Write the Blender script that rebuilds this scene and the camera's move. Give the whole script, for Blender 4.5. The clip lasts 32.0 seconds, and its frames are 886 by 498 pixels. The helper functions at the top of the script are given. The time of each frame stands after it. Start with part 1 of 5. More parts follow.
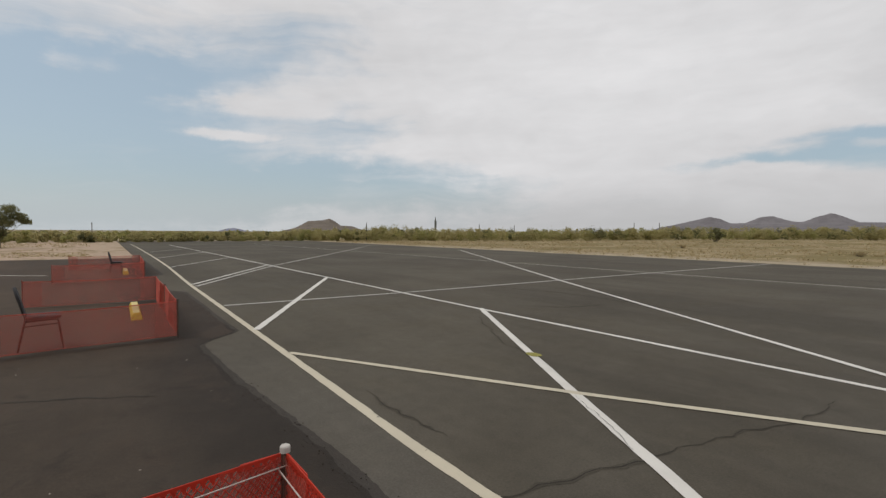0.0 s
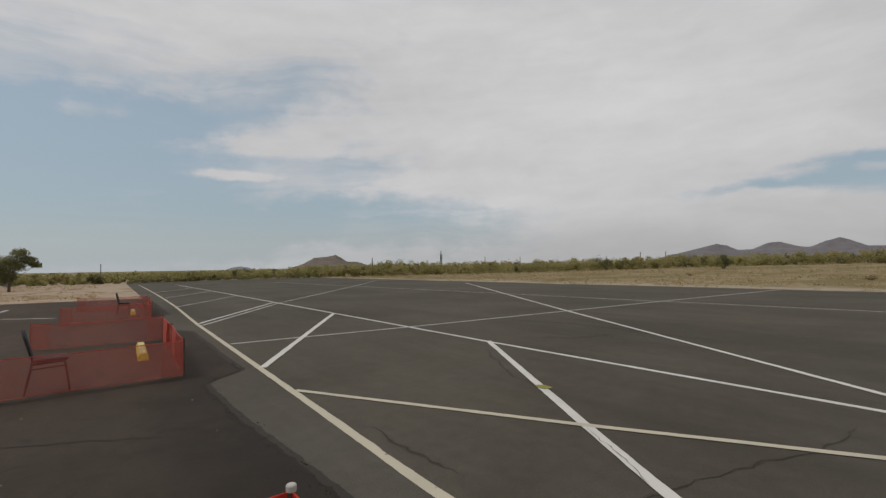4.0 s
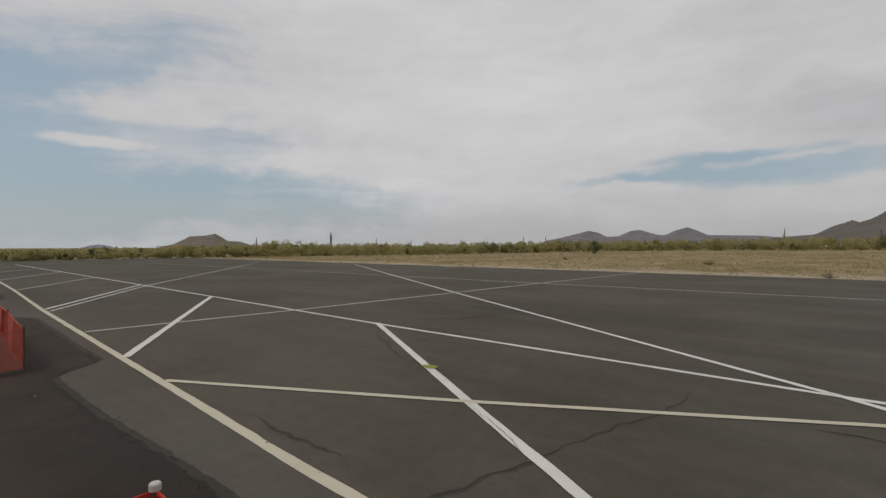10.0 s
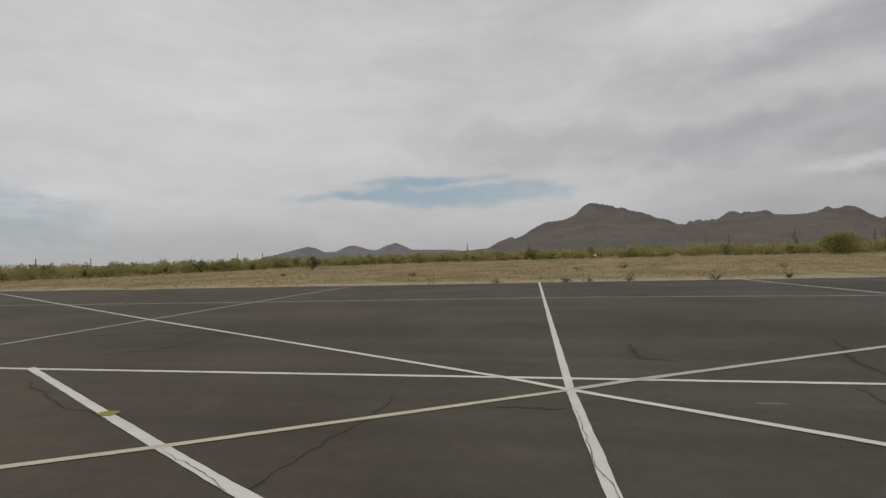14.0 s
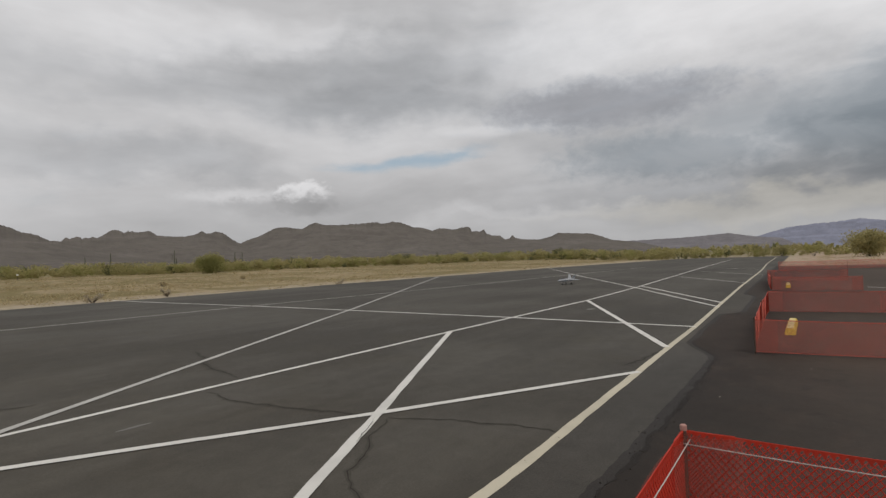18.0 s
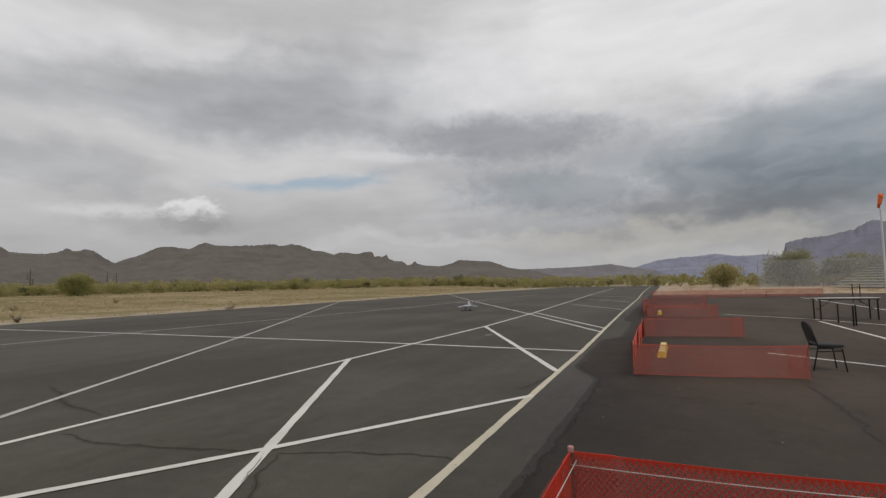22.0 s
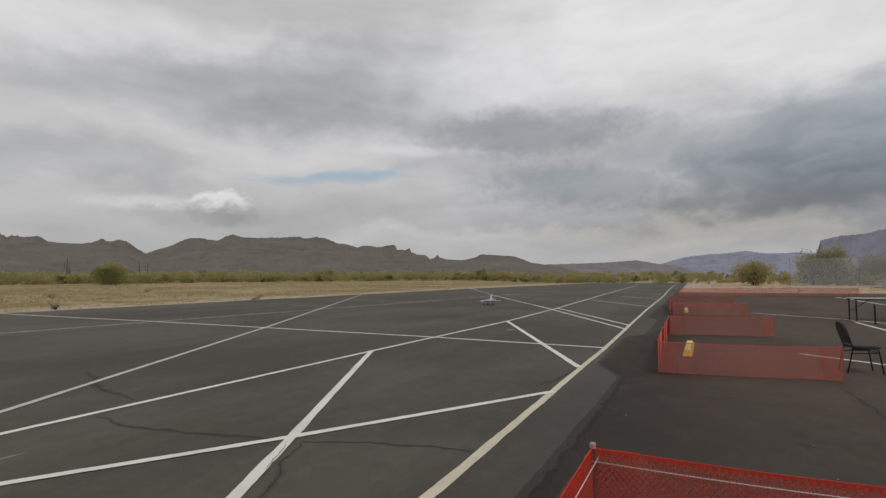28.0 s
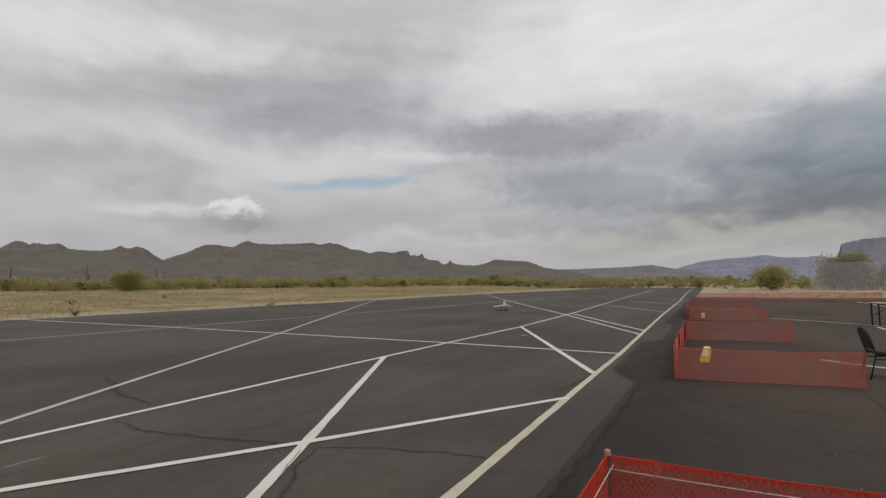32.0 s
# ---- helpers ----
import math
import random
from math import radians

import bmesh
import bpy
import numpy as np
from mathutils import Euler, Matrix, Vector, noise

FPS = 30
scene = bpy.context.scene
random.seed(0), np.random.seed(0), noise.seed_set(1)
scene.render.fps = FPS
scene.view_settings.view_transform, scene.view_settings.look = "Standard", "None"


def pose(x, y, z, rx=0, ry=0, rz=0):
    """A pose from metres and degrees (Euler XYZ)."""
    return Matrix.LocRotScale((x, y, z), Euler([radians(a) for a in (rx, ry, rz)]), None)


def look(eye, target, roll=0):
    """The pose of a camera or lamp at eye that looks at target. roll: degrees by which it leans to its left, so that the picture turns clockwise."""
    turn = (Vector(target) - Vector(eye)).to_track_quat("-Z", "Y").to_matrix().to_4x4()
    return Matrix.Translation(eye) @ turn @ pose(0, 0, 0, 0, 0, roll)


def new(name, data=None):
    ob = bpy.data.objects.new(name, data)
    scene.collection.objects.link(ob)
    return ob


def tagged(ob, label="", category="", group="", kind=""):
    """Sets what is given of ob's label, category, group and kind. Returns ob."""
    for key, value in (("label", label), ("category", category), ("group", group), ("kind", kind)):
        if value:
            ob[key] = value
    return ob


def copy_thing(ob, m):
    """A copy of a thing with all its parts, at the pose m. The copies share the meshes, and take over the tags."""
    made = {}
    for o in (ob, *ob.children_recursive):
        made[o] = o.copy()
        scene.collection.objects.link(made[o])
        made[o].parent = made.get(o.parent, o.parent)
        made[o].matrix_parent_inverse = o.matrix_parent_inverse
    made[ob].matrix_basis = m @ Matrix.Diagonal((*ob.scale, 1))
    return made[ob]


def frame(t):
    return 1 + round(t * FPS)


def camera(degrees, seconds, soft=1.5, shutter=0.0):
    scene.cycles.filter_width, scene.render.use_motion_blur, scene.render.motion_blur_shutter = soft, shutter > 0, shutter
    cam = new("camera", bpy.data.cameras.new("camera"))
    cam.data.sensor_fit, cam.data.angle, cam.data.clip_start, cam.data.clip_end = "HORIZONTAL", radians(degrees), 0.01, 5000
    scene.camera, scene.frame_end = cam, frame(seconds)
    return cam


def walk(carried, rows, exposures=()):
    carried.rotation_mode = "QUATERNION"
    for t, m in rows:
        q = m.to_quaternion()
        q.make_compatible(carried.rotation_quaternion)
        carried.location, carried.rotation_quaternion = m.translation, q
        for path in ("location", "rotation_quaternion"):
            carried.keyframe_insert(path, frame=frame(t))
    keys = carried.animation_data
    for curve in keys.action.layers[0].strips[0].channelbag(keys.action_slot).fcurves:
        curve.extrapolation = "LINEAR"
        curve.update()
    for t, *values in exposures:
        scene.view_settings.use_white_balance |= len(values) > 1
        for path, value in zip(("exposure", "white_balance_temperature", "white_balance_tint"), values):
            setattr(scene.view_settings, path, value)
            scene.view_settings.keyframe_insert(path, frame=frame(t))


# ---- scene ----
LENS = 83.69
PATH = [
    (0.0, -0.137, -0.044, 1.587, 54.33, -1.90, -0.43),
    (0.5, -0.147, -0.052, 1.583, 59.00, 1.13, -0.61),
    (1.0, -0.136, -0.065, 1.581, 60.80, 2.84, -0.09),
    (1.5, -0.123, -0.067, 1.576, 60.44, 2.60, 0.40),
    (2.0, -0.128, -0.068, 1.577, 59.27, 2.17, 0.44),
    (2.5, -0.130, -0.066, 1.579, 57.81, 2.29, 0.48),
    (3.0, -0.130, -0.065, 1.580, 56.95, 2.37, 0.57),
    (3.5, -0.118, -0.053, 1.575, 55.95, 2.24, 0.85),
    (5.5, -0.131, -0.039, 1.575, 52.15, 1.00, 0.52),
    (6.0, -0.123, -0.038, 1.579, 51.03, 0.78, 0.56),
    (6.5, -0.125, -0.032, 1.577, 50.20, 0.73, 0.80),
    (7.0, -0.126, -0.032, 1.577, 49.09, 0.57, 0.52),
    (7.5, -0.121, -0.034, 1.579, 47.79, 0.41, 0.25),
    (8.0, -0.111, -0.028, 1.577, 46.60, 0.16, 0.02),
    (8.5, -0.114, -0.032, 1.576, 45.95, -0.19, -0.20),
    (9.0, -0.118, -0.016, 1.574, 45.24, -0.65, 0.24),
    (9.5, -0.119, -0.009, 1.575, 43.98, -0.44, 0.15),
    (10.0, -0.113, -0.023, 1.578, 42.49, -0.20, 0.11),
    (10.5, -0.115, 0.001, 1.573, 40.52, 0.07, -0.60),
    (11.0, -0.111, 0.003, 1.573, 35.97, 0.18, 0.07),
    (11.5, -0.117, 0.020, 1.564, 32.82, -0.37, -0.26),
    (12.0, -0.102, 0.026, 1.567, 29.03, -0.32, -0.73),
    (12.5, -0.100, 0.037, 1.564, 26.06, 0.12, -0.59),
    (13.0, -0.092, 0.063, 1.559, 21.04, 0.59, 0.34),
    (13.5, -0.077, 0.066, 1.562, 16.69, 0.97, 0.88),
    (15.5, 0.025, 0.072, 1.603, -16.94, 1.20, 2.44),
    (16.0, 0.058, 0.072, 1.601, -27.85, 0.93, 1.65),
    (16.5, 0.078, 0.041, 1.605, -39.36, 0.72, 1.08),
    (17.0, 0.094, 0.034, 1.609, -46.41, 0.70, 1.73),
    (17.5, 0.093, 0.026, 1.612, -50.96, 0.82, 2.04),
    (18.0, 0.093, 0.017, 1.612, -53.19, 1.33, 1.99),
    (18.5, 0.095, 0.018, 1.614, -56.04, 1.81, 1.73),
    (19.0, 0.102, 0.019, 1.615, -58.99, 2.03, 1.79),
    (19.5, 0.104, 0.019, 1.614, -60.02, 2.50, 1.64),
    (20.0, 0.095, 0.018, 1.617, -61.27, 2.95, 1.40),
    (20.5, 0.097, 0.013, 1.616, -61.67, 3.12, 1.21),
    (21.0, 0.103, 0.015, 1.618, -62.99, 3.48, 1.14),
    (21.5, 0.104, 0.013, 1.617, -63.78, 3.66, 1.31),
    (22.0, 0.102, 0.014, 1.619, -64.53, 3.98, 1.14),
    (22.5, 0.099, 0.012, 1.620, -64.62, 4.09, 1.26),
    (23.0, 0.096, 0.011, 1.621, -64.14, 4.20, 1.36),
    (23.5, 0.094, 0.005, 1.619, -63.83, 4.15, 1.72),
    (24.0, 0.100, 0.008, 1.619, -63.81, 3.97, 1.53),
    (24.5, 0.100, 0.006, 1.618, -64.47, 3.83, 0.97),
    (25.0, 0.106, 0.004, 1.619, -64.42, 3.61, 1.04),
    (25.5, 0.101, -0.001, 1.620, -63.57, 3.40, 0.70),
    (27.5, 0.103, 0.016, 1.612, -62.05, 2.85, 0.21),
    (28.0, 0.101, 0.017, 1.616, -61.90, 3.32, 0.34),
    (28.5, 0.101, 0.017, 1.617, -61.58, 3.58, 0.22),
    (29.0, 0.101, 0.013, 1.616, -61.06, 3.64, 0.14),
    (29.5, 0.098, 0.011, 1.616, -60.64, 3.44, 0.14),
    (30.0, 0.094, 0.007, 1.617, -60.19, 3.36, 0.48),
    (30.5, 0.102, 0.009, 1.614, -60.54, 3.52, 1.21),
    (31.0, 0.097, 0.007, 1.616, -61.02, 3.60, 1.04),
    (31.5, 0.098, 0.008, 1.619, -60.91, 3.72, 0.83),
    (32.0, 0.096, 0.010, 1.617, -60.41, 3.96, 0.51),
]
cam = camera(LENS, 32.0, soft=1.4)
walk(cam, [(t, pose(x, y, z, 90 + pitch, 0, yaw) @ pose(0, 0, 0, 0, 0, -roll)) for t, x, y, z, yaw, pitch, roll in PATH],
     exposures=[(0.0, 0.10), (1.0, 0.0), (3.0, -0.15), (9.0, -0.17), (13.0, -0.17), (16.0, -0.10), (17.0, -0.02), (22.0, -0.02), (32.0, 0.0)])


# ---- node helpers ----
class Nodes:
    """Short names for building a node tree."""

    def __init__(self, tree):
        self.tree = tree
        tree.nodes.clear()

    def add(self, kind, inputs=None, **props):
        n = self.tree.nodes.new(kind)
        for k, v in props.items():
            setattr(n, k, v)
        for k, v in (inputs or {}).items():
            self.put(n.inputs[k], v)
        return n

    def put(self, socket, v):
        if isinstance(v, bpy.types.NodeSocket):
            self.tree.links.new(v, socket)
        elif isinstance(v, bpy.types.Node):
            self.tree.links.new(v.outputs[0], socket)
        else:
            socket.default_value = v

    def math(self, op, a, b=0.0, c=None, clamp=False):
        n = self.add("ShaderNodeMath", operation=op, use_clamp=clamp)
        self.put(n.inputs[0], a), self.put(n.inputs[1], b)
        if c is not None:
            self.put(n.inputs[2], c)
        return n.outputs[0]

    def vmath(self, op, a, b=(0, 0, 0)):
        n = self.add("ShaderNodeVectorMath", operation=op)
        self.put(n.inputs[0], a), self.put(n.inputs[1], b)
        return n.outputs[0]

    def ramp(self, fac, stops):
        n = self.add("ShaderNodeValToRGB", {"Fac": fac})
        e = n.color_ramp.elements
        while len(e) < len(stops):
            e.new(0.5)
        for el, (p, c) in zip(e, stops):
            el.position = p
            el.color = (*c, 1) if isinstance(c, tuple) else (c, c, c, 1)
        return n.outputs[0]

    def mix(self, fac, a, b, blend="MIX"):
        n = self.add("ShaderNodeMix", data_type="RGBA", blend_type=blend)
        self.put(n.inputs[0], fac)
        self.put(n.inputs[6], (*a, 1) if isinstance(a, tuple) else a)
        self.put(n.inputs[7], (*b, 1) if isinstance(b, tuple) else b)
        return n.outputs[2]

    def noise(self, vec, scale, detail=4.0, rough=0.55, distort=0.0):
        return self.add("ShaderNodeTexNoise", {"Vector": vec, "Scale": scale, "Detail": detail, "Roughness": rough, "Distortion": distort}).outputs[0]

    def step(self, v, lo, hi):
        n = self.add("ShaderNodeMapRange", {0: v, 1: lo, 2: hi, 3: 0.0, 4: 1.0}, interpolation_type="SMOOTHSTEP", clamp=True)
        return n.outputs[0]


# ---- sky, clouds and sun ----
SUN_AZ, SUN_EL = 150.0, 58.0   # degrees: azimuth counted to the left of the runway's far side


def build_world():
    w = bpy.data.worlds.new("sky")
    scene.world = w
    w.use_nodes = True
    n = Nodes(w.node_tree)
    d = n.vmath("NORMALIZE", n.add("ShaderNodeTexCoord").outputs["Generated"])
    x, y, z = n.add("ShaderNodeSeparateXYZ", {0: d}).outputs
    sky = n.add("ShaderNodeTexSky", sky_type="NISHITA", sun_disc=False, sun_elevation=radians(SUN_EL), sun_rotation=radians(-SUN_AZ),
                air_density=1.0, dust_density=2.0, ozone_density=1.0)
    blue = n.mix(1.0, sky.outputs[0], (0.10, 0.10, 0.10), "MULTIPLY")
    blue = n.mix(0.62, blue, (0.37, 0.47, 0.53))
    # azimuth to the left of +y and elevation, in degrees
    az = n.math("MULTIPLY", n.math("ARCTAN2", n.math("MULTIPLY", x, -1.0), y), 57.2958)
    el = n.math("MULTIPLY", n.math("ARCSINE", z), 57.2958)
    w1 = n.add("ShaderNodeTexNoise", {"Vector": d, "Scale": 3.0, "Detail": 4.0, "Roughness": 0.55}).outputs[1]
    w2 = n.add("ShaderNodeTexNoise", {"Vector": n.vmath("MULTIPLY", d, (1, 1, 1.8)), "Scale": 10.0, "Detail": 6.0, "Roughness": 0.56}).outputs[1]
    s1 = n.add("ShaderNodeSeparateXYZ", {0: n.vmath("SUBTRACT", w1, (0.5, 0.5, 0.5))}).outputs
    s2 = n.add("ShaderNodeSeparateXYZ", {0: n.vmath("SUBTRACT", w2, (0.5, 0.5, 0.5))}).outputs
    azw = n.math("ADD", az, n.math("ADD", n.math("MULTIPLY", s1[0], 22.0), n.math("MULTIPLY", s2[0], 15.0)))
    elc = n.math("ADD", el, n.math("MULTIPLY", s2[1], 1.6))
    elw = n.math("ADD", el, n.math("ADD", n.math("MULTIPLY", s1[1], 7.0), n.math("MULTIPLY", s2[1], 6.5)))

    rag = n.noise(n.vmath("MULTIPLY", d, (1, 1, 2.4)), 11.0, 6.0, 0.53, 0.5)
    puff = n.noise(n.vmath("MULTIPLY", d, (1, 1, 1.5)), 34.0, 7.0, 0.60, 0.2)

    def blob(a0, e0, ra, re, soft=0.6, tilt=0.0, calm=False, torn=0.0):
        da = n.math("SUBTRACT", az if torn > 1 else azw, a0)
        u = n.math("DIVIDE", da, ra)
        v = n.math("DIVIDE", n.math("SUBTRACT", n.math("SUBTRACT", elc if calm else elw, e0), n.math("MULTIPLY", da, tilt)), re)
        r = n.math("SQRT", n.math("ADD", n.math("MULTIPLY", u, u), n.math("MULTIPLY", v, v)))
        if torn:
            r = n.math("ADD", r, n.math("MULTIPLY", n.math("SUBTRACT", puff if torn > 1 else rag, 0.5), torn))
        return n.math("SUBTRACT", 1.0, n.step(r, 1.0 - soft, 1.0 + soft))

    def total(pairs):
        acc = None
        for b, k in pairs:
            t = n.math("MULTIPLY", b, k)
            acc = t if acc is None else n.math("ADD", acc, t)
        return acc

    # long streaks that lie down towards the horizon
    lay = n.add("ShaderNodeCombineXYZ", {0: n.math("MULTIPLY", az, 0.035), 1: n.math("ADD", n.math("MULTIPLY", el, 0.17), n.math("MULTIPLY", az, 0.004)), 2: 0.0}).outputs[0]
    lay = n.vmath("ADD", lay, n.vmath("MULTIPLY", w1, (0.9, 0.9, 0.0)))
    streak = n.noise(lay, 0.9, 3.0, 0.45, 0.1)
    fine = n.noise(lay, 3.4, 7.0, 0.58, 0.2)
    wisp = n.noise(n.vmath("MULTIPLY", lay, (0.8, 1.6, 1.0)), 2.0, 7.0, 0.58, 0.4)

    # blue between the clouds: a wide clear part over the left end, slits elsewhere, and thin wisps within it
    gap = total([(blob(101, 7.5, 31, 8.6, 0.40), 1.0), (blob(63, 4.5, 17, 3.2, 0.6), 0.75), (blob(65, 12.0, 5, 2.0, 0.8), 0.45), (blob(93, 17.5, 26, 4.5, 0.7), 0.40),
                 (blob(10, 7.6, 15, 1.55, 0.6, -0.02, True, 0.6), 0.92), (blob(15, 9.2, 9, 0.5, 0.8, -0.02, True, 0.5), 0.55), (blob(25, 7.2, 6, 0.7, 0.8, -0.06, True, 0.6), 0.5), (blob(-52.3, 11.6, 8.0, 0.85, 0.8, -0.10, True, 0.6), 0.80), (blob(108, 20, 14, 10, 0.8), 0.25), (blob(81, 17.2, 13, 2.0, 0.8, -0.12), 0.42), (blob(70, 22, 12, 1.6, 0.8, -0.1), 0.25)])
    thin = total([(blob(78, 10.1, 3.8, 0.42, 0.8, 0.0, True, 1.2), 0.85), (blob(101.3, 8.8, 1.7, 0.34, 0.7, 0.0, True, 1.2), 0.8), (blob(93.5, 15.0, 4.0, 0.8, 0.9, 0.0, True, 1.0), 0.45),
                  (blob(75, 13.2, 6.5, 0.7, 0.9, 0.0, True, 1.0), 0.55), (blob(98, 12.0, 2.2, 0.4, 0.9, 0.0, True, 1.0), 0.3), (blob(21, 6.6, 3.2, 0.5, 0.7, -0.03, True, 1.2), 0.6), (blob(10, 8.4, 8, 0.35, 0.8, -0.05, True, 0.8), 0.45)])
    gap = n.math("ADD", gap, n.math("MULTIPLY", n.math("SUBTRACT", 0.5, wisp), 0.95))
    gap = n.math("ADD", gap, n.math("MULTIPLY", n.math("SUBTRACT", 0.5, fine), 0.35))
    gap = n.math("SUBTRACT", gap, thin)
    clear = n.math("MULTIPLY", n.step(gap, 0.08, 1.02), 0.93)
    # brightness of the cloud sheet
    lum = n.math("ADD", n.math("ADD", 0.590, n.math("MULTIPLY", blob(45, 18, 34, 13, 0.8), 0.06)), n.math("MULTIPLY", n.math("SUBTRACT", streak, 0.5), 0.24))
    lum = n.math("ADD", lum, n.math("MULTIPLY", n.math("SUBTRACT", fine, 0.5), 0.10))
    lum = n.math("ADD", lum, n.math("MULTIPLY", n.math("SUBTRACT", rag, 0.5), 0.09))
    right = n.step(az, 20.0, -60.0)
    lum = n.math("SUBTRACT", lum, n.math("MULTIPLY", right, n.math("MULTIPLY", n.step(streak, 0.62, 0.40), 0.05)))
    lum = n.math("ADD", lum, total([(blob(-94, 25, 29, 7.5, 0.6), 0.20), (blob(-38, 24.0, 9, 1.3, 0.8, -0.2), 0.06), (blob(-22, 22, 9, 4, 0.8), 0.09)]))
    grey = total([(blob(-39, 19.4, 16, 3.2, 0.9, -0.07), 0.115), (blob(-53, 17.6, 14, 1.8, 0.8, -0.03), 0.08), (blob(-24, 10.8, 9, 1.8, 0.8), 0.10), (blob(-20, 17.5, 10, 2.0, 0.8), 0.05), (blob(-4, 12.3, 16, 1.6, 0.8), 0.06), (blob(-84, 11.5, 18, 5.5, 0.7), 0.08), (blob(-57, 21, 15, 6, 0.8), 0.08), (blob(-91, 5.6, 22, 2.6, 0.7), 0.085)])
    # the heavy clouds over the runway's right end
    tear = n.step(rag, 0.30, 0.66)
    upper = blob(-72.3, 16.2, 11.5, 2.3, 0.50, 0.02, True, 1.25)
    lower = blob(-78.5, 10.2, 10.6, 2.4, 0.55, 0.03, True, 1.25)
    bridge = blob(-85, 12.8, 5.5, 2.8, 0.7, 0.0, True, 1.2)
    heavy = blob(-101.5, 11.2, 16.0, 5.3, 0.36, -0.02, True, 0.85)
    core = blob(-96.5, 9.2, 11, 3.6, 0.8, 0.0, True)
    dark = n.math("MAXIMUM", n.math("MAXIMUM", n.math("MULTIPLY", upper, 0.62), n.math("MAXIMUM", n.math("MULTIPLY", lower, 0.58), n.math("MULTIPLY", bridge, 0.42))), n.math("MULTIPLY", heavy, n.math("ADD", 0.66, n.math("MULTIPLY", core, 0.32))))
    dark = n.math("MULTIPLY", dark, n.math("ADD", 0.76, n.math("MULTIPLY", tear, 0.26)))
    lum = n.math("SUBTRACT", lum, grey)
    # each heavy cloud settles at its own grey whatever lies behind it
    lum = n.math("ADD", n.math("MULTIPLY", lum, n.math("SUBTRACT", 1.0, dark)), n.math("MULTIPLY", dark, 0.245))
    # a small heaped cloud with a sunlit head and a grey base, and the pale strip under the heavy clouds
    bulk = n.math("MAXIMUM", blob(-37.6, 7.35, 3.3, 1.75, 0.22, 0.0, True, 1.5), n.math("MULTIPLY", blob(-31.0, 7.6, 4.8, 0.85, 0.6, 0.0, True, 1.4), 0.55))
    lit = n.step(n.math("ADD", n.math("ADD", el, n.math("MULTIPLY", n.math("SUBTRACT", puff, 0.5), 4.2)), n.math("MULTIPLY", n.math("ADD", az, 37.6), 0.10)), 7.0, 8.6)
    foot = blob(-35.5, 6.3, 6.5, 0.9, 0.7, 0.0, True, 0.8)
    lum = n.math("SUBTRACT", lum, n.math("MULTIPLY", foot, 0.07))
    lum = n.math("ADD", lum, n.math("MULTIPLY", bulk, n.math("SUBTRACT", n.math("MULTIPLY", lit, 0.27), 0.035)))
    lum = n.math("ADD", lum, total([(blob(-88, 4.5, 17, 1.1, 0.7, 0.0, False, 0.6), 0.09), (blob(-62, 5.0, 12, 0.8, 0.7), 0.05), (blob(-60, 14.4, 7, 0.6, 0.6, 0.0, True, 0.8), 0.07)]))
    lum = n.math("SUBTRACT", lum, n.math("MULTIPLY", n.math("MULTIPLY", n.step(az, 5.0, -35.0), n.step(el, 13.0, 4.0)), 0.11))
    lum = n.math("MINIMUM", n.math("MAXIMUM", lum, 0.17), 0.82)
    cloud = n.mix(dark, (0.995, 0.987, 1.0), (0.835, 0.985, 1.125))
    cloud = n.mix(n.math("MULTIPLY", grey, 4.0, clamp=True), cloud, (0.955, 0.985, 1.035))
    cloud = n.mix(n.math("MULTIPLY", upper, 0.6), cloud, (0.99, 0.98, 1.05))
    cloud = n.mix(n.math("MULTIPLY", blob(-88, 4.5, 17, 1.2, 0.7), 0.6), cloud, (1.06, 1.0, 0.88))
    cloud = n.mix(1.0, cloud, n.add("ShaderNodeCombineXYZ", {0: lum, 1: lum, 2: lum}).outputs[0], "MULTIPLY")
    col = n.mix(clear, cloud, blue)
    # pale air near the horizon
    air = n.math("MULTIPLY", n.step(el, 6.5, 0.0), 0.6)
    col = n.mix(air, col, n.mix(n.step(az, 30.0, 90.0), (0.375, 0.375, 0.378), (0.50, 0.535, 0.555)))
    bg = n.add("ShaderNodeBackground", {"Color": col, "Strength": 1.0})
    n.add("ShaderNodeOutputWorld", {"Surface": bg.outputs[0]})


build_world()
sun = new("sun", bpy.data.lights.new("sun", "SUN"))
sun.data.energy, sun.data.angle, sun.data.color = 1.1, radians(14), (1.0, 0.96, 0.9)
_a, _e = radians(SUN_AZ), radians(SUN_EL)
sun.matrix_world = look((0, 0, 60), Vector((0, 0, 60)) - Vector((-math.sin(_a) * math.cos(_e), math.cos(_a) * math.cos(_e), math.sin(_e))))


# ---- materials ----
def material(name, build, rough=0.8, metal=0.0, spec=0.5):
    m = bpy.data.materials.new(name)
    m.use_nodes = True
    n = Nodes(m.node_tree)
    b = n.add("ShaderNodeBsdfPrincipled", {"Roughness": rough, "Metallic": metal, "Specular IOR Level": spec})
    n.add("ShaderNodeOutputMaterial", {"Surface": b.outputs[0]})
    build(n, b)
    return m


def bump(n, b, height, strength, distance):
    n.put(b.inputs["Normal"], n.add("ShaderNodeBump", {"Height": height, "Strength": strength, "Distance": distance}))


def where(n):
    return n.add("ShaderNodeNewGeometry").outputs["Position"]


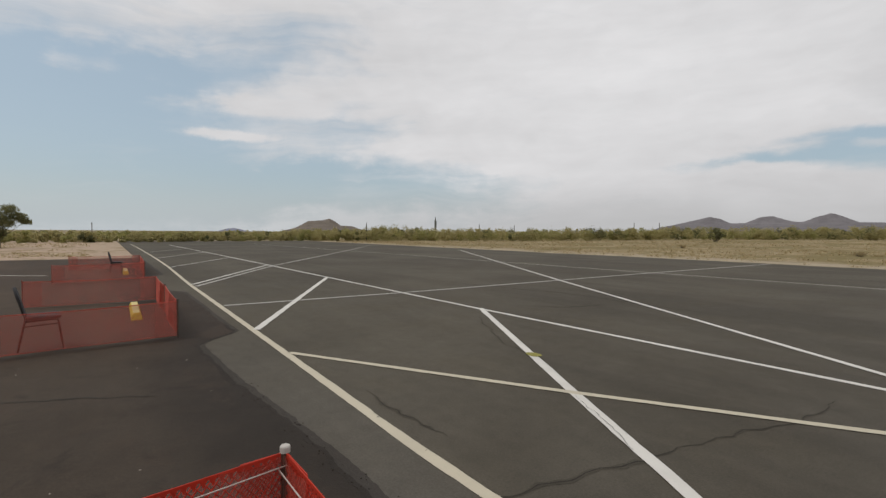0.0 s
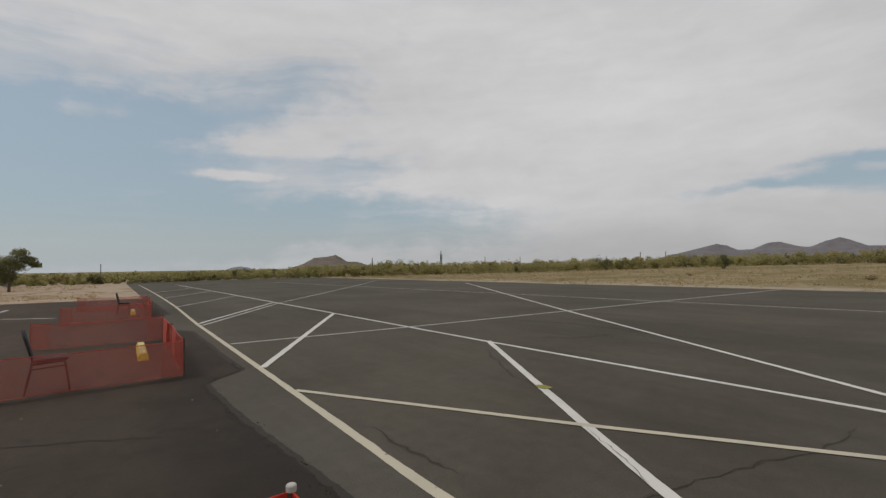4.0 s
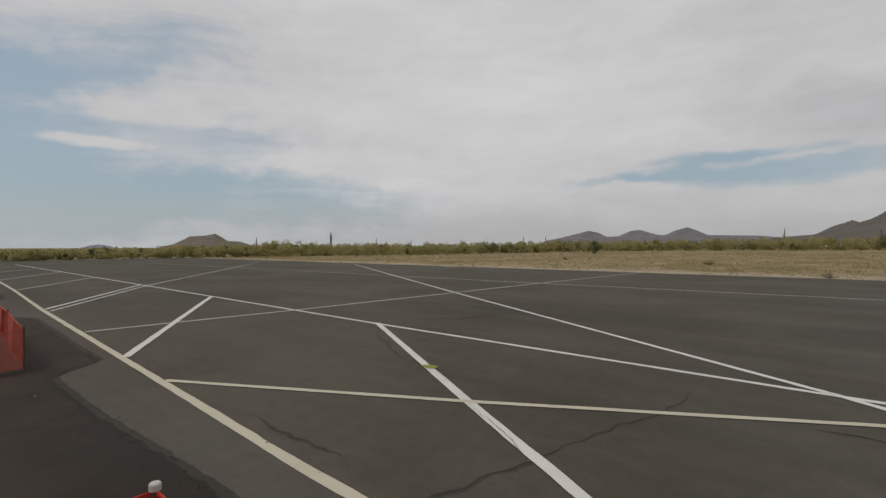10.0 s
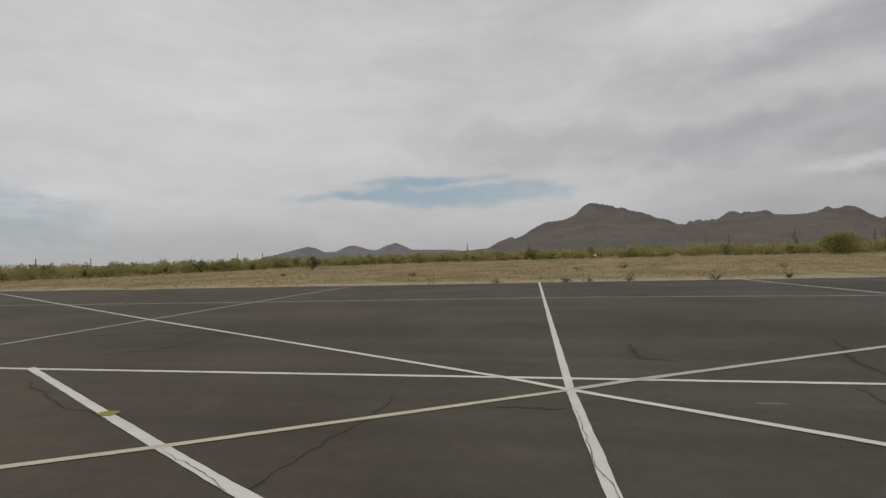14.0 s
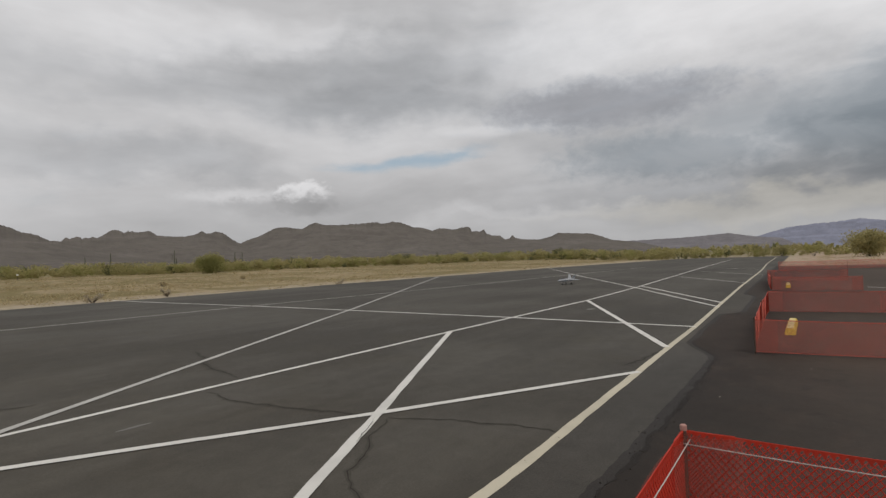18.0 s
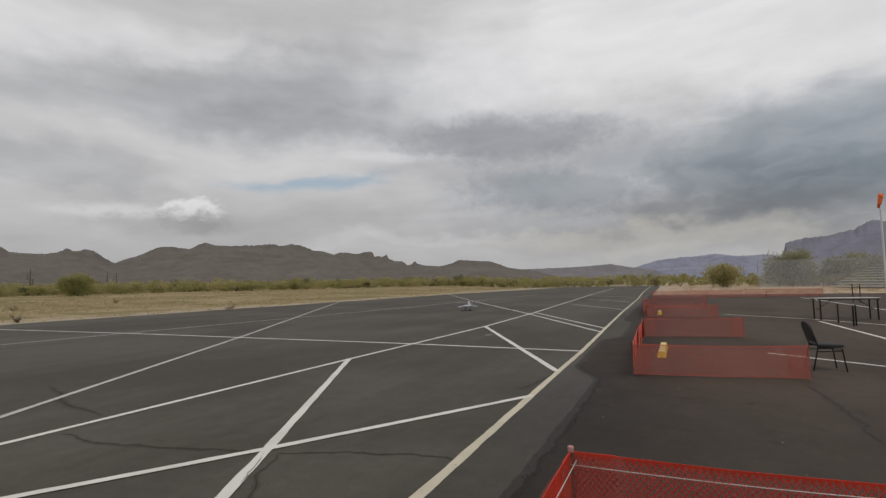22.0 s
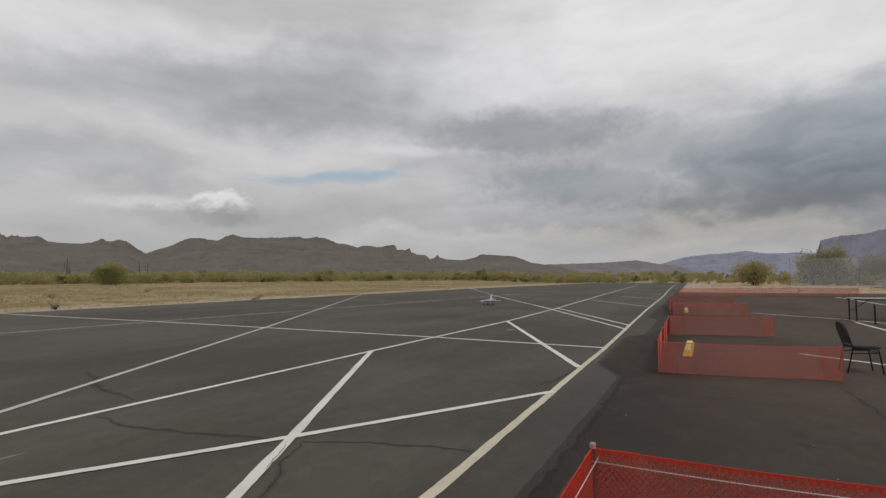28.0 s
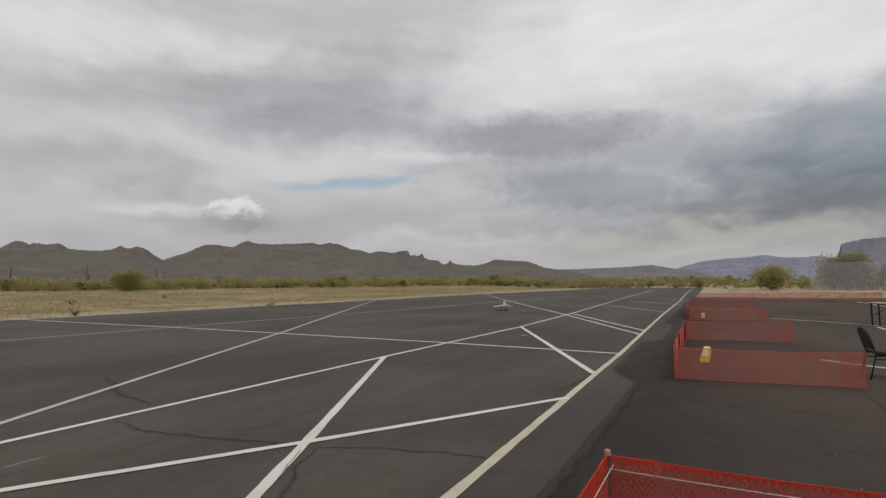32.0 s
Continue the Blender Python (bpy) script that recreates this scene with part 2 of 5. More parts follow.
def asphalt(light, dark, warm, seal=False):
    def build(n, b):
        p = where(n)
        broad = n.noise(p, 0.16, 5, 0.6, 0.4)
        streak = n.noise(n.vmath("MULTIPLY", p, (0.05, 0.5, 1)), 1.0, 5, 0.6, 0.3)
        patch = n.noise(p, 0.9, 4, 0.55)
        grain = n.noise(p, 55.0, 3, 0.7)
        mottle = n.noise(p, 4.5, 6, 0.66, 0.5)
        skid = n.noise(n.vmath("MULTIPLY", p, (0.22, 2.6, 1)), 1.0, 5, 0.65, 0.2)
        stone = n.add("ShaderNodeTexVoronoi", {"Vector": p, "Scale": 140.0}).outputs["Distance"]
        f = n.math("ADD", n.math("MULTIPLY", broad, 0.6), n.math("MULTIPLY", streak, 0.4))
        c = n.mix(n.step(f, 0.39, 0.61), dark, light)
        c = n.mix(n.math("MULTIPLY", n.step(patch, 0.45, 0.7), 0.22), c, warm)
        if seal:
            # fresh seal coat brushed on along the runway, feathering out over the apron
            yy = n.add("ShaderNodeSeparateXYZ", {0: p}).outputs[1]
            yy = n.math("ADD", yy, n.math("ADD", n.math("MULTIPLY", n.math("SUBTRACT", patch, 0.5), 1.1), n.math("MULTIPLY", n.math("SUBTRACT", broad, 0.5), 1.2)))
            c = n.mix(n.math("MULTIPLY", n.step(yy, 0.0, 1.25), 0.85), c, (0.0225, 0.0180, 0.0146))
            # the colour turns lighter and redder from 5 to 12 m along the apron
            sx = n.math("ABSOLUTE", n.math("ADD", n.add("ShaderNodeSeparateXYZ", {0: p}).outputs[0], n.math("MULTIPLY", n.math("SUBTRACT", broad, 0.5), 6.0)))
            c = n.mix(1.0, c, n.ramp(n.step(sx, 5.0, 12.0), [(0.0, 1.0), (1.0, (1.31, 1.20, 1.10))]), "MULTIPLY")
            rust = n.noise(p, 0.75, 6, 0.68, 1.0)
            c = n.mix(n.math("MULTIPLY", n.step(rust, 0.50, 0.66), 0.38), c, (0.058, 0.0410, 0.0305))
            c = n.mix(n.math("MULTIPLY", n.step(rust, 0.44, 0.30), 0.40), c, tuple(v * 0.62 for v in dark))
            blot = n.noise(p, 2.6, 5, 0.65, 0.8)
            c = n.mix(n.math("MULTIPLY", n.step(blot, 0.55, 0.72), 0.45), c, tuple(v * 0.55 for v in dark))
        c = n.mix(1.0, c, n.ramp(grain, [(0.25, 0.78), (0.75, 1.18)]), "MULTIPLY")
        c = n.mix(1.0, c, n.ramp(mottle, [(0.28, 0.88), (0.5, 1.0), (0.74, 1.13)]), "MULTIPLY")
        c = n.mix(1.0, c, n.ramp(skid, [(0.30, 0.95), (0.70, 1.05)]), "MULTIPLY")
        # older, browner binder on the side left of the middle line
        px = n.add("ShaderNodeSeparateXYZ", {0: p}).outputs[0]
        old = n.step(n.math("ADD", px, n.math("MULTIPLY", n.math("SUBTRACT", broad, 0.5), 14.0)), 7.0, -7.0)
        c = n.mix(old, n.mix(1.0, c, (0.99, 1.0, 1.05), "MULTIPLY"), n.mix(1.0, c, (1.03, 0.985, 0.90), "MULTIPLY"))
        n.put(b.inputs["Base Color"], c)
        n.put(b.inputs["Roughness"], n.math("ADD", 0.80, n.math("MULTIPLY", patch, 0.16)))
        bump(n, b, n.math("ADD", n.math("MULTIPLY", stone, 0.6), grain), 0.5, 0.004)
    return build


M_RUNWAY = material("runway_asphalt", asphalt((0.089, 0.0805, 0.0650), (0.057, 0.0508, 0.0405), (0.082, 0.071, 0.051)), 0.9, spec=0.25)
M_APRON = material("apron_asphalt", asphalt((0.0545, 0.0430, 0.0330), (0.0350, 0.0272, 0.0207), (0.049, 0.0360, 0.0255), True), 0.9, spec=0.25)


def paint(colour, wear):
    def build(n, b):
        p = where(n)
        flake = n.noise(p, 7.0, 6, 0.7, 0.6)
        grime = n.noise(p, 1.3, 4, 0.6)
        fine = n.noise(p, 60.0, 3, 0.7)
        c = n.mix(n.math("MULTIPLY", n.step(grime, 0.40, 0.75), 0.40), colour, tuple(v * 0.62 for v in colour))
        c = n.mix(n.math("MULTIPLY", n.step(fine, 0.5, 0.8), 0.25), c, tuple(v * 0.7 for v in colour))
        c = n.mix(n.step(flake, wear, wear + 0.06), c, (0.07, 0.066, 0.06))
        n.put(b.inputs["Base Color"], c)
        bump(n, b, fine, 0.3, 0.003)
    return build


M_WHITE = material("white_line_paint", paint((0.64, 0.62, 0.575), 0.665), 0.7, spec=0.3)
M_CREAM = material("cream_line_paint", paint((0.53, 0.48, 0.37), 0.645), 0.75, spec=0.3)
M_FADED = material("faded_line_paint", paint((0.46, 0.445, 0.415), 0.64), 0.8, spec=0.3)


def plain(colour, scale=20.0, amount=0.25, rough=0.7, metal=0.0, relief=0.0, spec=0.5):
    def build(n, b):
        tc = n.add("ShaderNodeTexCoord").outputs["Object"]
        a = n.noise(tc, scale, 4, 0.6)
        c2 = n.noise(tc, scale * 0.17, 3, 0.5)
        c = n.mix(n.math("MULTIPLY", a, amount), colour, tuple(v * 0.55 for v in colour))
        c = n.mix(n.math("MULTIPLY", c2, amount), c, tuple(min(1, v * 1.3) for v in colour))
        n.put(b.inputs["Base Color"], c)
        if relief:
            bump(n, b, a, 0.5, relief)
    return material("paint_%02d_%02d_%02d" % tuple(int(99 * min(1, v)) for v in colour), build, rough, metal, spec)


def dirt_build(n, b):
    p = where(n)
    broad = n.noise(p, 0.045, 5, 0.6, 0.5)
    mid = n.noise(p, 0.5, 5, 0.62)
    fine = n.noise(p, 9.0, 5, 0.7)
    c = n.mix(n.step(broad, 0.35, 0.68), (0.300, 0.232, 0.132), (0.235, 0.180, 0.092))
    c = n.mix(n.math("MULTIPLY", n.step(mid, 0.46, 0.66), 0.65), c, (0.33, 0.27, 0.172))
    c = n.mix(n.math("MULTIPLY", n.step(fine, 0.5, 0.75), 0.45), c, (0.19, 0.15, 0.085))
    # sandy margin beside the asphalt, reddish gravel at the runway's ends by the apron
    s = n.add("ShaderNodeSeparateXYZ", {0: p})
    wob = n.math("MULTIPLY", n.math("SUBTRACT", mid, 0.5), 9.0)
    edge = n.math("SUBTRACT", 1.0, n.step(n.math("ADD", s.outputs[1], wob), 33.0, 37.0))
    c = n.mix(n.math("MULTIPLY", edge, 0.85), c, (0.38, 0.32, 0.24))
    red = n.math("SUBTRACT", 1.0, n.step(n.math("ADD", s.outputs[1], wob), 0.0, 6.0))
    c = n.mix(n.math("MULTIPLY", red, 0.8), c, (0.430, 0.318, 0.240))
    scrub = n.step(n.add("ShaderNodeVectorMath", {0: p}, operation="LENGTH").outputs["Value"], 110.0, 190.0)
    c = n.mix(n.math("MULTIPLY", scrub, n.step(mid, 0.3, 0.6)), c, (0.17, 0.155, 0.075))
    straw = n.noise(n.vmath("MULTIPLY", p, (0.6, 1.0, 1.0)), 0.33, 6, 0.70, 0.6)
    c = n.mix(n.math("MULTIPLY", n.step(straw, 0.50, 0.66), 0.75), c, (0.205, 0.165, 0.075))
    c = n.mix(n.math("MULTIPLY", n.step(straw, 0.48, 0.34), 0.6), c, (0.40, 0.33, 0.215))
    weeds = n.noise(n.vmath("MULTIPLY", p, (1.0, 0.55, 1.0)), 0.13, 6, 0.66, 0.8)
    c = n.mix(n.math("MULTIPLY", n.math("MULTIPLY", n.step(weeds, 0.47, 0.55), n.math("SUBTRACT", 1.0, edge)), 0.8), c, (0.185, 0.150, 0.066))
    clod = n.noise(p, 2.2, 6, 0.68, 0.4)
    c = n.mix(1.0, c, n.ramp(clod, [(0.30, 0.72), (0.5, 1.0), (0.72, 1.18)]), "MULTIPLY")
    n.put(b.inputs["Base Color"], c)
    bump(n, b, n.math("ADD", mid, n.math("MULTIPLY", fine, 0.4)), 0.7, 0.12)


M_DIRT = material("desert_ground", dirt_build, 0.95, spec=0.1)


def mountain_mat(name, rock, scrub, scale):
    def build(n, b):
        p = where(n)
        a = n.noise(p, scale, 8, 0.62, 0.5)
        v = n.noise(n.vmath("MULTIPLY", p, (1, 1, 1.6)), scale * 3.2, 6, 0.65, 0.3)
        dots = n.noise(p, scale * 22, 3, 0.7)
        s = n.add("ShaderNodeSeparateXYZ", {0: n.add("ShaderNodeNewGeometry").outputs["Normal"]})
        f = n.math("ADD", n.math("MULTIPLY", a, 0.6), n.math("MULTIPLY", v, 0.4))
        c = n.mix(n.step(f, 0.38, 0.62), tuple(q * 0.86 for q in rock), tuple(q * 1.10 for q in rock))
        c = n.mix(n.math("MULTIPLY", n.step(dots, 0.42, 0.62), n.math("MULTIPLY", s.outputs[2], 0.6)), c, scrub)
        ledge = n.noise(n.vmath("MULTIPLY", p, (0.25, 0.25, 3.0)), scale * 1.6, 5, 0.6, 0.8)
        gully_shade = n.noise(n.vmath("MULTIPLY", p, (1.6, 1.6, 0.25)), scale * 2.0, 6, 0.62, 0.4)
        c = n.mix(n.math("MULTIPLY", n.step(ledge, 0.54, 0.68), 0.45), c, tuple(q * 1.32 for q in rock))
        # darker upright streaks paint the shade of gullies into the colour
        c = n.mix(n.math("MULTIPLY", n.step(gully_shade, 0.52, 0.36), 0.40), c, tuple(q * 0.68 for q in rock))
        n.put(b.inputs["Base Color"], c)
        bump(n, b, n.math("ADD", a, n.math("MULTIPLY", v, 0.5)), 0.55, 0.12 / scale)
    return material(name, build, 0.95, spec=0.05)


# ---- mesh helpers ----
def mesh_ob(name, verts, faces, mat, parent=None, smooth=False, label=""):
    me = bpy.data.meshes.new(name)
    me.from_pydata([tuple(v) for v in verts], [], faces)
    me.materials.append(mat)
    if smooth:
        me.polygons.foreach_set("use_smooth", [True] * len(me.polygons))
    ob = new(name, me)
    if parent:
        ob.parent = parent
    if label:
        ob["label"] = label
    return ob


def part(name, bm, mat, parent=None, label="", smooth=False):
    me = bpy.data.meshes.new(name)
    bm.to_mesh(me)
    bm.free()
    me.materials.append(mat)
    if smooth:
        me.polygons.foreach_set("use_smooth", [True] * len(me.polygons))
    ob = new(name, me)
    if parent:
        ob.parent = parent
    if label:
        ob["label"] = label
    return ob


def box(bm, lo, hi, bevel=0.0, m=None):
    lo, hi = Vector(lo), Vector(hi)
    r = bmesh.ops.create_cube(bm, size=1.0)
    vs = r["verts"]
    for v in vs:
        v.co = Vector(((lo[i] + hi[i]) / 2 + v.co[i] * (hi[i] - lo[i]) for i in range(3)))
    if bevel:
        es = list({e for v in vs for e in v.link_edges})
        res = bmesh.ops.bevel(bm, geom=es, offset=bevel, segments=2, affect="EDGES", profile=0.6)
        vs = list({v for f in res["faces"] for v in f.verts} | {v for v in vs if v.is_valid})
    if m is not None:
        for v in vs:
            v.co = m @ v.co
    return bm


def tube(bm, a, b, r0, r1=None, seg=10, caps=True):
    r1 = r0 if r1 is None else r1
    a, b = Vector(a), Vector(b)
    d = (b - a).normalized()
    u = d.orthogonal().normalized()
    w = d.cross(u)
    rings = []
    for c, r in ((a, r0), (b, r1)):
        rings.append([bm.verts.new(c + u * math.cos(t) * r + w * math.sin(t) * r) for t in [2 * math.pi * i / seg for i in range(seg)]])
    for i in range(seg):
        bm.faces.new((rings[0][i], rings[0][(i + 1) % seg], rings[1][(i + 1) % seg], rings[1][i]))
    if caps:
        bm.faces.new(rings[0][::-1]), bm.faces.new(rings[1])
    return bm


def pipe(bm, pts, r, seg=8):
    """A bent tube through pts."""
    pts = [Vector(p) for p in pts]
    rings, u = [], None
    for i, c in enumerate(pts):
        d = (pts[min(i + 1, len(pts) - 1)] - pts[max(i - 1, 0)]).normalized()
        u = d.orthogonal().normalized() if u is None else (u - d * u.dot(d)).normalized()
        w = d.cross(u)
        rr = r[i] if isinstance(r, (list, tuple)) else r
        rings.append([bm.verts.new(c + u * math.cos(t) * rr + w * math.sin(t) * rr) for t in [2 * math.pi * k / seg for k in range(seg)]])
    for a, b in zip(rings, rings[1:]):
        for i in range(seg):
            bm.faces.new((a[i], a[(i + 1) % seg], b[(i + 1) % seg], b[i]))
    bm.faces.new(rings[0][::-1]), bm.faces.new(rings[-1])
    return bm


def empty(name, x=0, y=0, z=0, rz=0.0, **tags):
    ob = new(name)
    ob.empty_display_size = 0.2
    ob.matrix_world = pose(x, y, z, 0, 0, rz)
    return tagged(ob, **tags)


def sstep(a, b, v):
    t = min(1.0, max(0.0, (v - a) / (b - a)))
    return t * t * (3 - 2 * t)


# ---- ground ----
def rise(x, y):
    """Height of the desert: level by the runway, lifting gently towards the hills on the far and right sides."""
    r = math.hypot(x, y)
    az = math.degrees(math.atan2(-x, y))
    k = sstep(55, 5, az) if az < 120 else 0.0
    k *= sstep(-150, -115, az)
    out = max(-90 - x, x - 136, y - 32, -44 - y, 0.0)
    return (1.15 * sstep(38, 150, r) * k + 0.12 * noise.noise((x * 0.03, y * 0.03, 0))) * sstep(0, 22, out)


def build_ground():
    rings = [0.0] + [6 * 1.09 ** i for i in range(78)]
    rings = [r for r in rings if r < 4300] + [4300.0]
    seg = 180
    verts, faces = [(0, 0, -0.03)], []
    for r in rings[1:]:
        for i in range(seg):
            a = 2 * math.pi * i / seg
            x, y = r * math.cos(a), r * math.sin(a)
            verts.append((x, y, rise(x, y) - 0.03))
    for i in range(seg):
        faces.append((0, 1 + i, 1 + (i + 1) % seg))
    for k in range(len(rings) - 2):
        o = 1 + k * seg
        for i in range(seg):
            j = (i + 1) % seg
            faces.append((o + i, o + seg + i, o + seg + j, o + j))
    ob = mesh_ob("ground", verts, faces, M_DIRT, smooth=True)
    tagged(ob, "tan dry desert ground with sandy gravel and dead grass", "ground", kind="structure")


build_ground()


def edge_noise(t, amp, seed):
    return amp * (noise.noise((t * 0.55, seed, 0)) + 0.5 * noise.noise((t * 1.9, seed, 3)) + 0.25 * noise.noise((t * 6.0, seed, 5)))


def strip(name, xs, y0, y1, z, mat, **tags):
    """A slab from y0(x) to y1(x) with a small thickness."""
    verts, faces = [], []
    for x in xs:
        a, b = y0(x), y1(x)
        verts += [(x, a, z - 0.04), (x, a, z), (x, b, z), (x, b, z - 0.04)]
    for i in range(len(xs) - 1):
        o = 4 * i
        for k in range(3):
            faces.append((o + k, o + 4 + k, o + 5 + k, o + 1 + k))
    return tagged(mesh_ob(name, verts, faces, mat), **tags)


def frange(a, b, s):
    return [a + (b - a) * i / max(1, round((b - a) / s)) for i in range(max(1, round((b - a) / s)) + 1)]


def seam(x):
    """The worn near edge of the runway's old asphalt: pale in front of the pilot's box, eaten back beside it."""
    left = 1.25 + 0.15 * sstep(-6.6, -3.4, x)
    right = 1.33
    base = left + (right - left) * sstep(-2.5, 2.5, x)
    far = 1.90 + 0.022 * (abs(x) - 9.0)
    k = 1.0 - sstep(-8.45, -7.55, x) if x < 0 else sstep(8.3, 9.9, x)
    again = (sstep(-20.6, -19.4, x) * (1 - sstep(-15.2, -14.3, x)) if x < 0 else sstep(14.2, 15.2, x) * (1 - sstep(20.0, 21.4, x)))
    base += (far - base) * k - 0.42 * again
    return base + edge_noise(x, 0.030, 2.0) + 0.022 * noise.noise((x * 5.0, 1.0, 9.0)) + 0.012 * noise.noise((x * 17.0, 1.0, 4.0))


def lip_width(x):
    """How far the worn lip reaches out from the seam before the sealed apron begins."""
    return (0.085 if x < 0 else 0.105) + 0.035 * noise.noise((x * 0.8, 5.0, 2.0)) + 0.03 * noise.noise((x * 3.3, 5.0, 7.0)) + 0.014 * noise.noise((x * 13.0, 5.0, 1.0))


def far_edge(x):
    return 30.6 + edge_noise(x * 0.3, 0.5, 7.0) - 4.0 * sstep(60, 130, x)


XS = frange(-84, -16, 0.5)[:-1] + frange(-16, 16, 0.035) + frange(16, 132, 0.5)[1:]
runway = strip("runway", XS, lambda x: seam(x) - 0.25, far_edge, 0.0, M_RUNWAY,
               label="weathered grey asphalt runway with crossing painted lines", category="runway", kind="structure")
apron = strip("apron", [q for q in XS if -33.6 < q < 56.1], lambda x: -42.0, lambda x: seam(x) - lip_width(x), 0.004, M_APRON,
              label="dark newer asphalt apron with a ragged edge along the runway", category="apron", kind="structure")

M_LIP = material("worn_asphalt_lip", asphalt((0.048, 0.0420, 0.0370), (0.031, 0.0275, 0.0245), (0.040, 0.034, 0.028)), 0.9, spec=0.25)
lip = strip("apron_lip", [q for q in XS if -33 < q < 55], lambda x: seam(x) - lip_width(x) - 0.05, lambda x: seam(x), 0.0024, M_LIP,
            label="thin worn lip of patched asphalt along the runway", category="apron", kind="structure")
M_TAR = material("broken_tar_edge", asphalt((0.031, 0.0262, 0.0222), (0.020, 0.0170, 0.0145), (0.026, 0.0210, 0.0170)), 0.95, spec=0.2)
tar = strip("tar_edge", frange(-9, 10, 0.035), lambda x: seam(x) - lip_width(x) - 0.03 - 0.06 * noise.noise((x * 1.3, 8.0, 3.0)) - 0.03 * noise.noise((x * 6.0, 8.0, 3.0)), lambda x: seam(x) - lip_width(x) + 0.014 + 0.012 * noise.noise((x * 9.0, 6.0, 3.0)), 0.0048, M_TAR)
tar.parent = apron

M_PATCH = material("patched_asphalt", asphalt((0.094, 0.0865, 0.0735), (0.066, 0.0605, 0.0515), (0.085, 0.0765, 0.061)), 0.9, spec=0.25)
patch = strip("runway_patch", frange(-8.4, 0.8, 0.035), lambda x: seam(x) - 0.02, lambda x: max(seam(x) - 0.01, 1.84 + 0.02 * abs(x) + edge_noise(x * 1.4, 0.02, 21.0)), 0.0014, M_PATCH)
patch.parent = runway
M_PATCHGREY = material("grey_patched_asphalt", asphalt((0.080, 0.073, 0.061), (0.054, 0.049, 0.041), (0.072, 0.064, 0.051)), 0.9, spec=0.25)
patch = strip("runway_patch", frange(0.8, 9.8, 0.035), lambda x: seam(x) - 0.02, lambda x: max(seam(x) - 0.01, 1.84 + 0.02 * abs(x) + edge_noise(x * 1.4, 0.02, 25.0)), 0.0014, M_PATCHGREY)
patch.parent = runway

# ---- painted lines ----
LAYER = [0]


def line(pts, width, mat, wob=0.009):
    """A painted stripe through pts, lying on the runway."""
    LAYER[0] += 1
    z = 0.0042 + 0.0005 * (LAYER[0] % 14)
    pts = [Vector((p[0], p[1], 0)) for p in pts]
    fine = []
    for a, b in zip(pts, pts[1:]):
        m = max(2, int((b - a).length / (0.12 if max(a.length, b.length) < 22 else 0.4)))
        fine += [a + (b - a) * i / m for i in range(m)]
    fine.append(pts[-1])
    verts, faces = [], []
    for i, p in enumerate(fine):
        d = (fine[min(i + 1, len(fine) - 1)] - fine[max(i - 1, 0)]).normalized()
        s = Vector((-d.y, d.x, 0))
        for k, side in enumerate((1, -1)):
            o = (noise.noise((p.x * 2.3, p.y * 2.3, LAYER[0] + 9 * k)) + 0.7 * noise.noise((p.x * 9.0, p.y * 9.0, LAYER[0] + 9 * k))) * wob
            q = p + s * (side * width / 2 + o)
            verts.append((q.x, q.y, z))
    for i in range(len(fine) - 1):
        faces.append((2 * i, 2 * i + 1, 2 * i + 3, 2 * i + 2))
    return mesh_ob("painted_line", verts, faces, mat, runway)


C = 0.25
W = 0.10
line([(-66.75, 3.90), (-46.00, 3.45), (-32.22, 3.06), (-24.46, 2.78), (-16.44, 2.38), (-8.25, 2.09), (-3.10, 1.90), (3.53, 1.895), (9.11, 2.06), (11.77, 2.12), (17.62, 2.36), (26.33, 2.70), (46.02, 3.31), (65.47, 4.22), (118, 5.9)], 0.10, M_CREAM)
line([(-62.14, 7.19), (-40.06, 7.03), (-23.14, 6.82), (-8.08, 6.59), (0.29, 6.62), (9.16, 6.65), (17.39, 6.59), (25.03, 6.92), (37.50, 7.76), (62.32, 9.46), (100.51, 11.70)], W, M_WHITE)
line([(-63.70, 16.75), (-29.35, 18.15), (-12.93, 18.63), (0.39, 19.43), (12.17, 18.73), (27.18, 17.38), (59.61, 15.79)], W, M_FADED)
line([(0.45, 2.00), (0.28, 6.05), (0.03, 30.80)], 0.108, M_WHITE)
line([(-8.09, 6.65), (-3.34, 3.87), (-0.05, 2.00)], 0.108, M_WHITE)
line([(9.16, 6.67), (3.92, 3.82), (0.50, 2.00)], 0.108, M_WHITE)
line([(-6.51, 2.07), (-3.34, 3.86), (0.28, 6.06)], 0.09, M_CREAM)
line([(0.28, 6.06), (1.00, 6.54), (12.21, 13.19), (39.38, 30.09)], 0.11, M_FADED)
line([(7.09, 1.98), (3.92, 3.81), (2.20, 4.88), (0.29, 6.05), (-0.53, 6.61), (-11.53, 12.98), (-36.81, 28.07)], W, M_WHITE)
line([(-11.31, 2.28), (-11.25, 6.86), (-11.54, 18.69), (-11.59, 30.12)], 0.11, M_FADED)
line([(11.82, 2.11), (11.92, 6.79), (11.74, 18.18), (11.34, 26.24), (11.22, 31.63)], 0.12, M_WHITE)
line([(-8.29, 2.13), (-16.36, 6.67)], 0.12, M_WHITE)
line([(9.11, 2.09), (17.39, 6.59)], 0.12, M_WHITE)
line([(-15.66, 2.44), (-23.23, 6.87), (-38.72, 17.68), (-52.57, 26.92)], 0.10, M_FADED)
line([(-16.25, 2.43), (-23.88, 6.82)], 0.10, M_WHITE)
line([(16.32, 2.31), (24.96, 7.18), (40.99, 16.63), (67.74, 31.58)], 0.10, M_WHITE)
line([(17.62, 2.38), (25.61, 6.92)], 0.10, M_WHITE)
